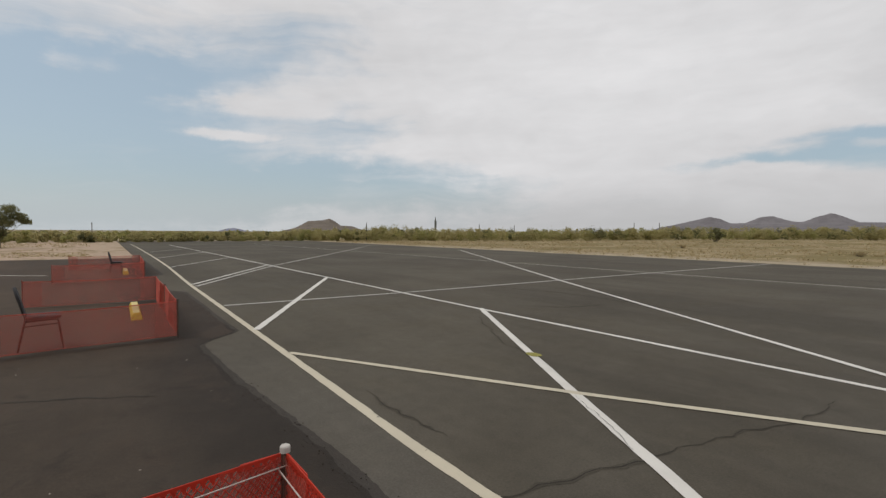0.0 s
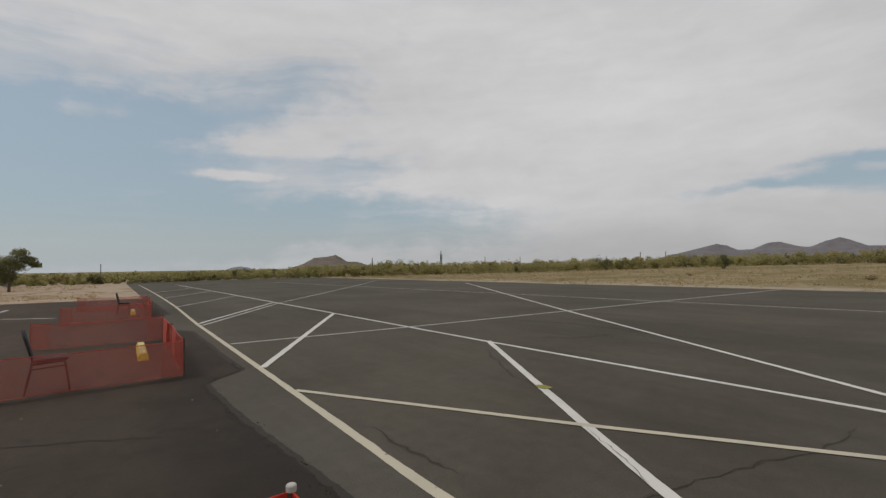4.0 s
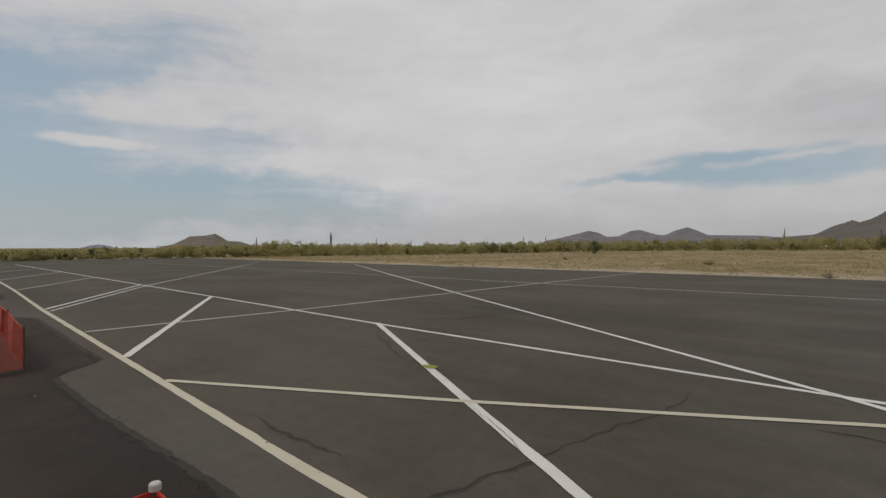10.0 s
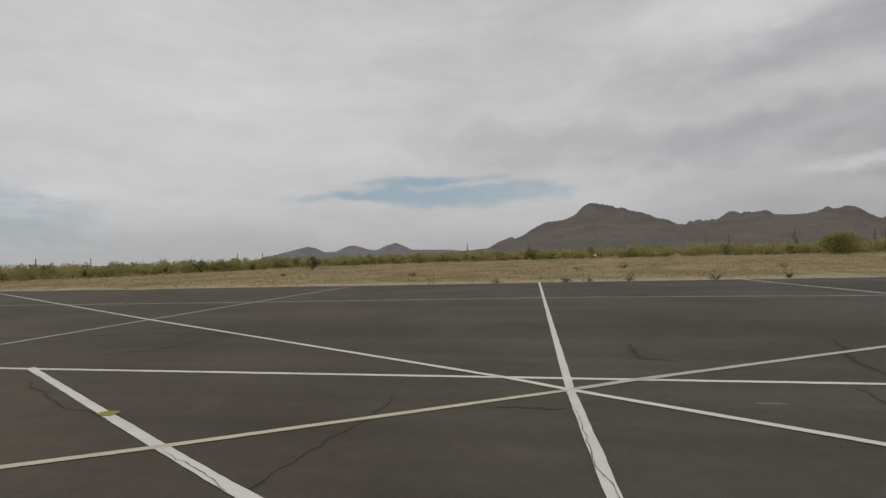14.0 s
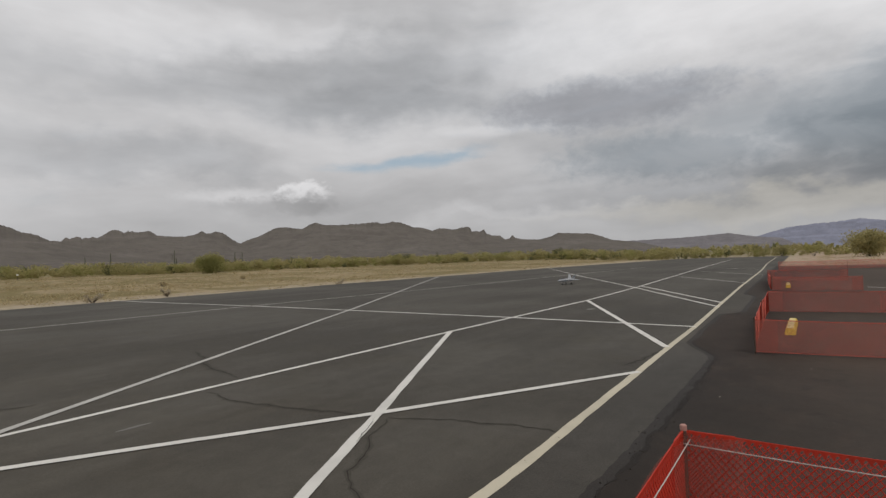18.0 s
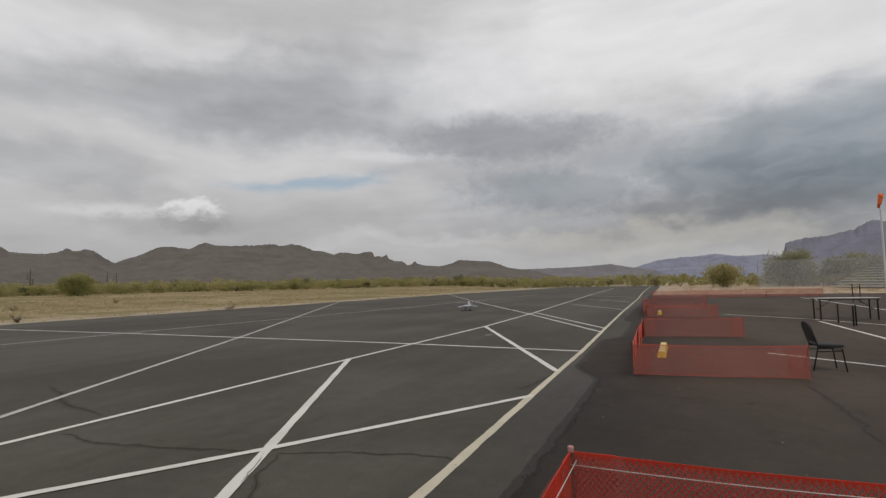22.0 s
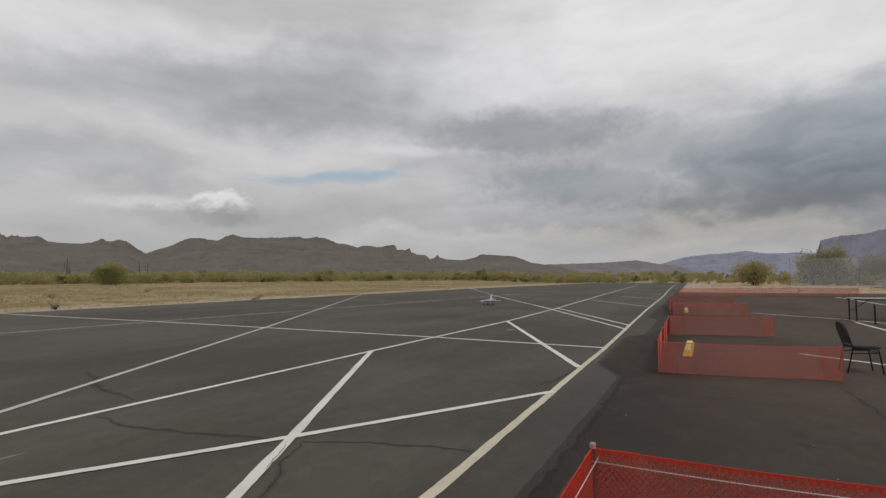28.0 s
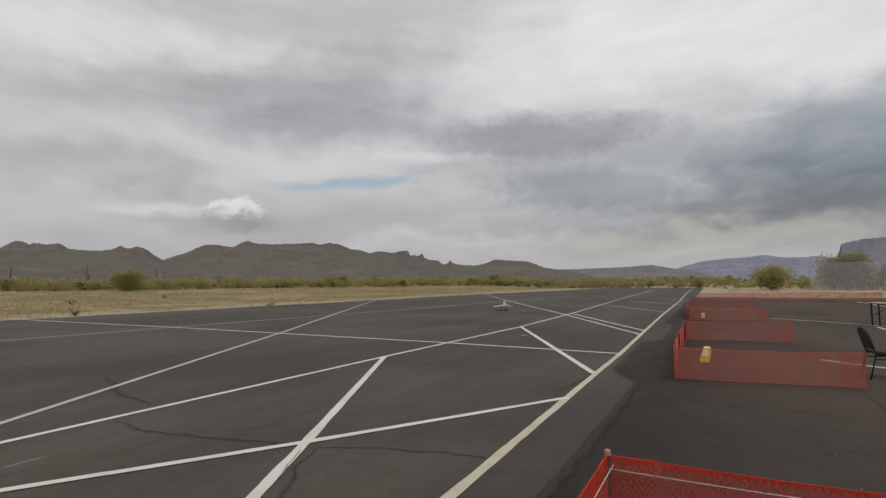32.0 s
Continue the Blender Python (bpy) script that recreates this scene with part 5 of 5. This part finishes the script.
RNG = np.random.default_rng(4)


def leaves(lobes, per, size, rng=RNG):
    """Small leaf quads spread through oval lobes (x, y, z, rx, ry, rz), denser towards their skin."""
    vs = []
    for lx, ly, lz, rx, ry, rz in lobes:
        d = rng.normal(size=(per, 3))
        d /= np.linalg.norm(d, axis=1)[:, None]
        r = rng.uniform(0.25, 1.0, per) ** 0.5 * (1 + 0.22 * rng.normal(size=per))
        c = np.array([lx, ly, lz]) + d * r[:, None] * np.array([rx, ry, rz])
        c[:, 2] = np.maximum(c[:, 2], 0.06)
        u = rng.normal(size=(per, 3))
        u /= np.linalg.norm(u, axis=1)[:, None]
        w = np.cross(u, rng.normal(size=(per, 3)))
        w /= np.linalg.norm(w, axis=1)[:, None]
        s = size * rng.uniform(0.55, 1.3, per)[:, None]
        q = np.stack([c - u * s, c + w * s * 0.5, c + u * s, c - w * s * 0.5], 1)
        vs.append(q.reshape(-1, 3))
    v = np.concatenate(vs)
    return v


def quads(v):
    m = len(v) // 4
    return [(4 * i, 4 * i + 1, 4 * i + 2, 4 * i + 3) for i in range(m)]


def lobes_for(w, h, n, rng=RNG, base=0.25):
    out = []
    for i in range(n):
        a = rng.uniform(0, 2 * math.pi)
        k = rng.uniform(0, 0.78) * w / 2
        rr = w * rng.uniform(0.12, 0.24)
        hz = rng.uniform(base, 0.80) * h
        out.append((math.cos(a) * k, math.sin(a) * k, hz, rr, rr, min(h - hz, h * rng.uniform(0.18, 0.30))))
    return out


def bush(x, y, w, h, mat, name="creosote_bush", label="", n=6, per=90, size=0.11, group=""):
    b = empty(name, x, y, rise(x, y) - 0.05, RNG.uniform(0, 360), label=label, category="bush", group=group)
    lob = lobes_for(w, h, n)
    v = leaves(lob, per, size)
    mesh_ob("crown", v, quads(v), mat, b)
    bm = bmesh.new()
    for lx, ly, lz, *_ in lob:
        pipe(bm, [(lx * 0.08, ly * 0.08, 0), (lx * 0.5, ly * 0.5, lz * 0.45), (lx, ly, lz)], [0.035, 0.025, 0.012], 5)
    part("stems", bm, M_BARK, b)
    return b


def tree(x, y, w, h, mat, label, n=12, per=160, size=0.13, name="desert_tree", lob=None):
    t = empty(name, x, y, rise(x, y) - 0.05, 0 if lob else RNG.uniform(0, 360), label=label, category="tree")
    lob = lob or lobes_for(w, h, n, base=0.24)
    v = leaves(lob, per, size)
    mesh_ob("crown", v, quads(v), mat, t)
    bm = bmesh.new()
    pipe(bm, [(0, 0, 0), (0.06 * w * 0.3, 0.02, h * 0.16), (0.02, 0.05, h * 0.34)], [0.03 * h, 0.024 * h, 0.018 * h], 9)
    for lx, ly, lz, *_ in lob:
        pipe(bm, [(0.0, 0.03, h * 0.24), (lx * 0.45, ly * 0.45, lz * 0.62), (lx, ly, lz)], [0.011 * h, 0.006 * h, 0.002 * h], 6)
    part("trunk", bm, M_BARK, t)
    return t


def polar(az, d):
    return -math.sin(radians(az)) * d, math.cos(radians(az)) * d


def saguaro(az, d, h, arms, label="tall green saguaro cactus standing in desert scrub"):
    x, y = polar(az, d)
    s = empty("saguaro", x, y, rise(x, y) - 0.05, RNG.uniform(0, 360), label=label, category="cactus", group="saguaros in the desert")
    r = 0.012 * h + 0.045

    def ribbed(pts, rad):
        bm = bmesh.new()
        pipe(bm, pts, rad, 18)
        return bm
    n = 9
    part("stem", ribbed([(0.03 * math.sin(i), 0.02 * math.cos(2 * i), h * i / n) for i in range(n)] + [(0, 0, h * 0.97), (0, 0, h)],
                        [r * 0.8] + [r] * (n - 3) + [r * 0.95, r * 0.9, r * 0.6, r * 0.1]), M_CACTUS, s, smooth=True)
    for k in range(arms):
        a = RNG.uniform(0, 2 * math.pi)
        z0 = h * RNG.uniform(0.32, 0.55)
        reach = RNG.uniform(0.35, 0.6)
        c, sn = math.cos(a), math.sin(a)
        top = z0 + h * RNG.uniform(0.15, 0.35)
        part("arm", ribbed([(0, 0, z0), (c * reach * 0.6, sn * reach * 0.6, z0 + 0.02), (c * reach, sn * reach, z0 + 0.3), (c * reach, sn * reach, top), (c * reach, sn * reach, top + 0.12)],
                           [r * 0.6, r * 0.65, r * 0.65, r * 0.6, r * 0.1]), M_CACTUS, s, smooth=True)


for az, d, h, arms in ((55.3, 105, 5.0, 2), (63.2, 92, 3.4, 1), (7.9, 165, 5.6, 1), (50.2, 150, 4.3, 0), (46.2, 160, 4.2, 0), (33.3, 150, 4.4, 1), (30.8, 150, 4.3, 0),
                      (1.0, 150, 4.6, 2), (-19.3, 170, 6.0, 2), (-24.7, 165, 6.4, 3), (-31.1, 170, 5.6, 2), (-30.4, 150, 5.0, 1), (-17.3, 150, 4.6, 1)):
    saguaro(az, d, h, arms)

_x, _y = polar(89.7, 150)
_p = empty("utility_pole", _x, _y, rise(_x, _y) - 0.05, 60, label="thin dark utility pole far beyond the scrub", category="pole")
part("pole", tube(bmesh.new(), (0, 0, 0), (0, 0, 3.5), 0.11, 0.09), M_BARK, _p)
part("cap", tube(bmesh.new(), (0, 0, 3.5), (0, 0, 3.62), 0.11, 0.05), M_GALV, _p)

# single shrubs and trees that stand out
tree(-56.3, -6.2, 3.2, 3.9, M_MESQUITE, "ragged mesquite tree beside the chain-link fence", per=700, size=0.085,
     lob=[(0.1, 0.75, 3.35, 0.7, 0.60, 0.40), (0.0, 1.25, 2.75, 0.6, 0.60, 0.36), (0.0, 0.15, 2.70, 0.7, 0.60, 0.48), (0.1, -0.45, 2.2, 0.5, 0.55, 0.55), (0.2, 0.55, 2.20, 0.7, 0.60, 0.42),
          (0.0, 1.75, 2.35, 0.4, 0.40, 0.28), (0.0, 0.10, 1.35, 0.40, 0.45, 0.55), (0.1, -0.55, 1.2, 0.4, 0.45, 0.6), (0.0, -0.95, 1.8, 0.4, 0.45, 0.5)])
tree(*polar(97.4, 78), 3.9, 3.9, M_GREYGREEN, "low spreading mesquite behind the chain-link fence", 13, 300, 0.10)
for az, d, w, h, m, lab in ((-93.9, 100, 6.8, 4.2, M_LEAF, "broad green palo verde in the scrub"),
                            (-98.6, 106, 5.8, 6.0, M_GREYGREEN, "dense mesquite tree behind the chain-link fence"), (-100.4, 106, 6.6, 6.6, M_GREYGREEN, "tall mesquite tree behind the chain-link fence"),
                            (-102.8, 108, 6.4, 5.0, M_GREYGREEN, "mesquite tree behind the chain-link fence"), (-104.6, 108, 6.6, 5.5, M_GREYGREEN, "mesquite tree behind the bleachers"),
                            (-106.6, 108, 5.2, 5.0, M_GREYGREEN, "mesquite tree behind the bleachers"), (-110.0, 108, 8.0, 5.2, M_GREEN, "green tree behind the bleachers"),
                            (97.3, 96, 5.0, 3.9, M_GREEN, "green mesquite beyond the fence"),
                            (-28.0, 106, 7.0, 4.1, M_GREEN, "bright green palo verde at the edge of the scrub")):
    x, y = polar(az, d)
    tree(x, y, w, h, m, lab, 26, 300, 0.16)
for az, d, w, h, m in ((25.5, 92, 2.6, 2.5, M_DARKLEAF), (36.8, 108, 4.0, 3.3, M_DARKLEAF), (39.8, 112, 3.6, 3.0, M_LEAF), (29.3, 118, 3.8, 3.0, M_LEAF), (0.5, 118, 3.4, 2.6, M_DARKLEAF),
                       (58.1, 98, 4.4, 3.2, M_LEAF), (61.1, 96, 4.6, 3.2, M_GREEN), (51.2, 105, 4.0, 2.8, M_LEAF), (44.2, 110, 4.0, 2.9, M_LEAF), (69.5, 95, 3.6, 2.0, M_LEAF), (77.9, 98, 3.6, 1.8, M_LEAF),
                       (-10.4, 125, 4.2, 2.7, M_LEAF), (-20.3, 125, 4.0, 2.7, M_LEAF), (-38.0, 118, 4.0, 2.6, M_LEAF), (-47.9, 122, 4.2, 2.7, M_GREEN), (-57.8, 126, 4.0, 2.6, M_LEAF), (-67.7, 130, 4.2, 2.8, M_LEAF),
                       (-77.6, 135, 4.2, 3.2, M_LEAF), (-87.6, 128, 4.2, 2.6, M_LEAF), (-90.0, 120, 3.8, 3.2, M_GREEN)):
    x, y = polar(az, d)
    bush(x, y, w, h, m, label="round desert shrub at the edge of the scrub", group="shrubs along the desert's edge", n=8, per=110, size=0.13)
# low grey bushes along the far edge of the asphalt
for x, y, w in ((-2.6, 31.6, 0.8), (1.6, 31.2, 0.6), (3.0, 31.4, 0.5), (5.4, 31.9, 1.2), (10.2, 31.5, 1.0), (14.4, 32.2, 1.0), (27.5, 31.2, 0.9)):
    bush(x, y, w, w * 0.55, M_GREYBUSH, "low_shrub", "low grey dry shrub beside the asphalt", 5, 60, 0.05, "low dry shrubs along the runway's far edge")
for x, y, w in ((4.0, 52.0, 1.3), (9.0, 56.0, 1.4), (-12.0, 47.0, 1.1), (22.0, 50.0, 1.3), (-30.0, 55.0, 1.2), (35.0, 58.0, 1.4)):
    bush(x, y, w, w * 0.4, M_DRY, "low_shrub", "low dry shrub in the dry grass", 9, 60, 0.045, "low dry shrubs in the dry grass")


def scrub_edge(az):
    """Distance at which the scrub begins."""
    table = [(-130, 100), (-104, 100), (-95, 118), (-85, 132), (-60, 122), (-40, 112), (0, 118), (25, 112), (45, 102), (60, 90), (75, 84), (86, 78), (110, 76), (140, 90)]
    for (a0, d0), (a1, d1) in zip(table, table[1:]):
        if a0 <= az <= a1:
            return d0 + (d1 - d0) * (az - a0) / (a1 - a0)
    return 110


def scrub():
    parts = {0: [], 1: [], 2: []}
    for i in range(4200):
        az = RNG.uniform(-125, 118)
        d = scrub_edge(az) + abs(RNG.normal(0, 1)) * 55 * RNG.uniform(0.0, 1.6)
        x, y = polar(az, d)
        k = 1.0 - 0.12 * sstep(-60, -90, az) - 0.45 * sstep(58, 84, az)
        if RNG.uniform() < 0.35 * sstep(-70, -90, az):
            continue
        h = RNG.uniform(1.4, 3.0) * k
        w = h * RNG.uniform(1.1, 2.0)
        lob = [(a + x, b + y, c, p, q, r) for a, b, c, p, q, r in lobes_for(w, h, 4, base=0.12)]
        v = leaves(lob, 48 if d < 170 else 18, 0.165 if d < 170 else 0.30)
        v[:, 2] += rise(x, y) - 0.05
        parts[RNG.choice(3, p=[0.66, 0.26, 0.08])].append(v)
    for k, m in ((0, M_LEAF), (1, M_GREEN), (2, M_DARKLEAF)):
        v = np.concatenate(parts[k])
        tagged(mesh_ob("scrub", v, quads(v), m), "wide belt of olive green desert scrub", "scrub", kind="stuff")


scrub()


def dry_grass():
    vs = []
    for i in range(21000):
        az = RNG.uniform(-112, 112)
        t = RNG.uniform(0, 1)
        x, y = polar(az, 1.0)
        d0 = 31.5 / y if y > 0.25 else (37.0 if az > 0 else 59.0)
        d1 = scrub_edge(az) + 4
        if d0 > d1:
            continue
        d = d0 + (d1 - d0) * t
        x, y = x * d, y * d
        if noise.noise((x * 0.12, y * 0.12, 2.0)) < RNG.uniform(-0.5, 0.35) or (y < far_edge(x) + 1.0 and y > 0 and -86 < x < 133) or (y <= 0.5 and -36 < x < 58):
            continue
        n = 7
        z = rise(x, y) - 0.04
        hh = RNG.uniform(0.05, 0.19) * (1.0 if y > 36 else 0.6)
        c = RNG.normal(0, 0.16, (n, 2)) + [x, y]
        lean = RNG.normal(0, 0.10, (n, 2))
        w = RNG.uniform(0.02, 0.05, n)
        a = RNG.uniform(0, math.pi, n)
        dx, dy = np.cos(a) * w, np.sin(a) * w
        top = c + lean
        q = np.stack([np.stack([c[:, 0] - dx, c[:, 1] - dy, np.full(n, z)], 1), np.stack([c[:, 0] + dx, c[:, 1] + dy, np.full(n, z)], 1),
                      np.stack([top[:, 0] + dx * 0.3, top[:, 1] + dy * 0.3, np.full(n, z + hh)], 1), np.stack([top[:, 0] - dx * 0.3, top[:, 1] - dy * 0.3, np.full(n, z + hh)], 1)], 1)
        vs.append(q.reshape(-1, 3))
    v = np.concatenate(vs)
    tagged(mesh_ob("dry_grass", v, quads(v), M_DRY), "tufts of straw-coloured dry grass on tan ground", "grass", kind="stuff")


dry_grass()

# ---- small signs out in the dry grass ----
M_SIGN = plain((0.70, 0.69, 0.66), 12, 0.2, 0.6)
for az, d, w, h in ((-6.3, 108, 0.5, 0.32), (-12.5, 110, 0.3, 0.25), (4.8, 112, 0.25, 0.25)):
    x, y = polar(az, d)
    s = empty("marker_sign", x, y, rise(x, y) - 0.04, az, label="small white marker sign on a stake in the dry grass", category="sign", group="white marker signs")
    part("stake", tube(bmesh.new(), (0, 0.02, 0), (0, 0.02, 1.0), 0.025), M_POST, s)
    part("panel", box(bmesh.new(), (-w / 2, -0.02, 1.0 - h), (w / 2, 0.0, 1.0), 0.005), M_SIGN, s)


# ---- pale houses far off at the foot of the mountains ----
M_STUCCO = plain((0.62, 0.58, 0.52), 2, 0.2, 0.9)
M_TILE = plain((0.34, 0.27, 0.22), 3, 0.3, 0.9)


def far_house(az, d, w, h):
    x, y = polar(az, d)
    house = empty("far_house", x, y, rise(x, y) - 0.3, az, label="tiny pale house at the foot of the mountains", category="house", group="far houses below the mountains")
    part("wall", box(bmesh.new(), (-w / 2, -4.5, 0), (w / 2, 4.5, h)), M_STUCCO, house)
    bm = bmesh.new()
    pts = [(-w / 2 - 0.5, -5.0, h), (w / 2 + 0.5, -5.0, h), (w / 2 + 0.5, 5.0, h), (-w / 2 - 0.5, 5.0, h), (-w / 2 + 2.0, 0, h + 1.6), (w / 2 - 2.0, 0, h + 1.6)]
    v = [bm.verts.new(q) for q in pts]
    for f in ((0, 1, 5, 4), (2, 3, 4, 5), (1, 2, 5), (3, 0, 4), (3, 2, 1, 0)):
        bm.faces.new([v[k] for k in f])
    part("roof", bm, M_TILE, house)
    for k in (-0.3, 0.05, 0.32):
        part("window", box(bmesh.new(), (k * w - 0.7, -4.56, h * 0.45), (k * w + 0.7, -4.5, h * 0.75)), M_GLASS, house)


for az, d, w, h in ((-27.6, 640, 13, 5.0), (-30.6, 660, 16, 6.2), (-34.6, 660, 12, 6.6)):
    far_house(az, d, w, h)
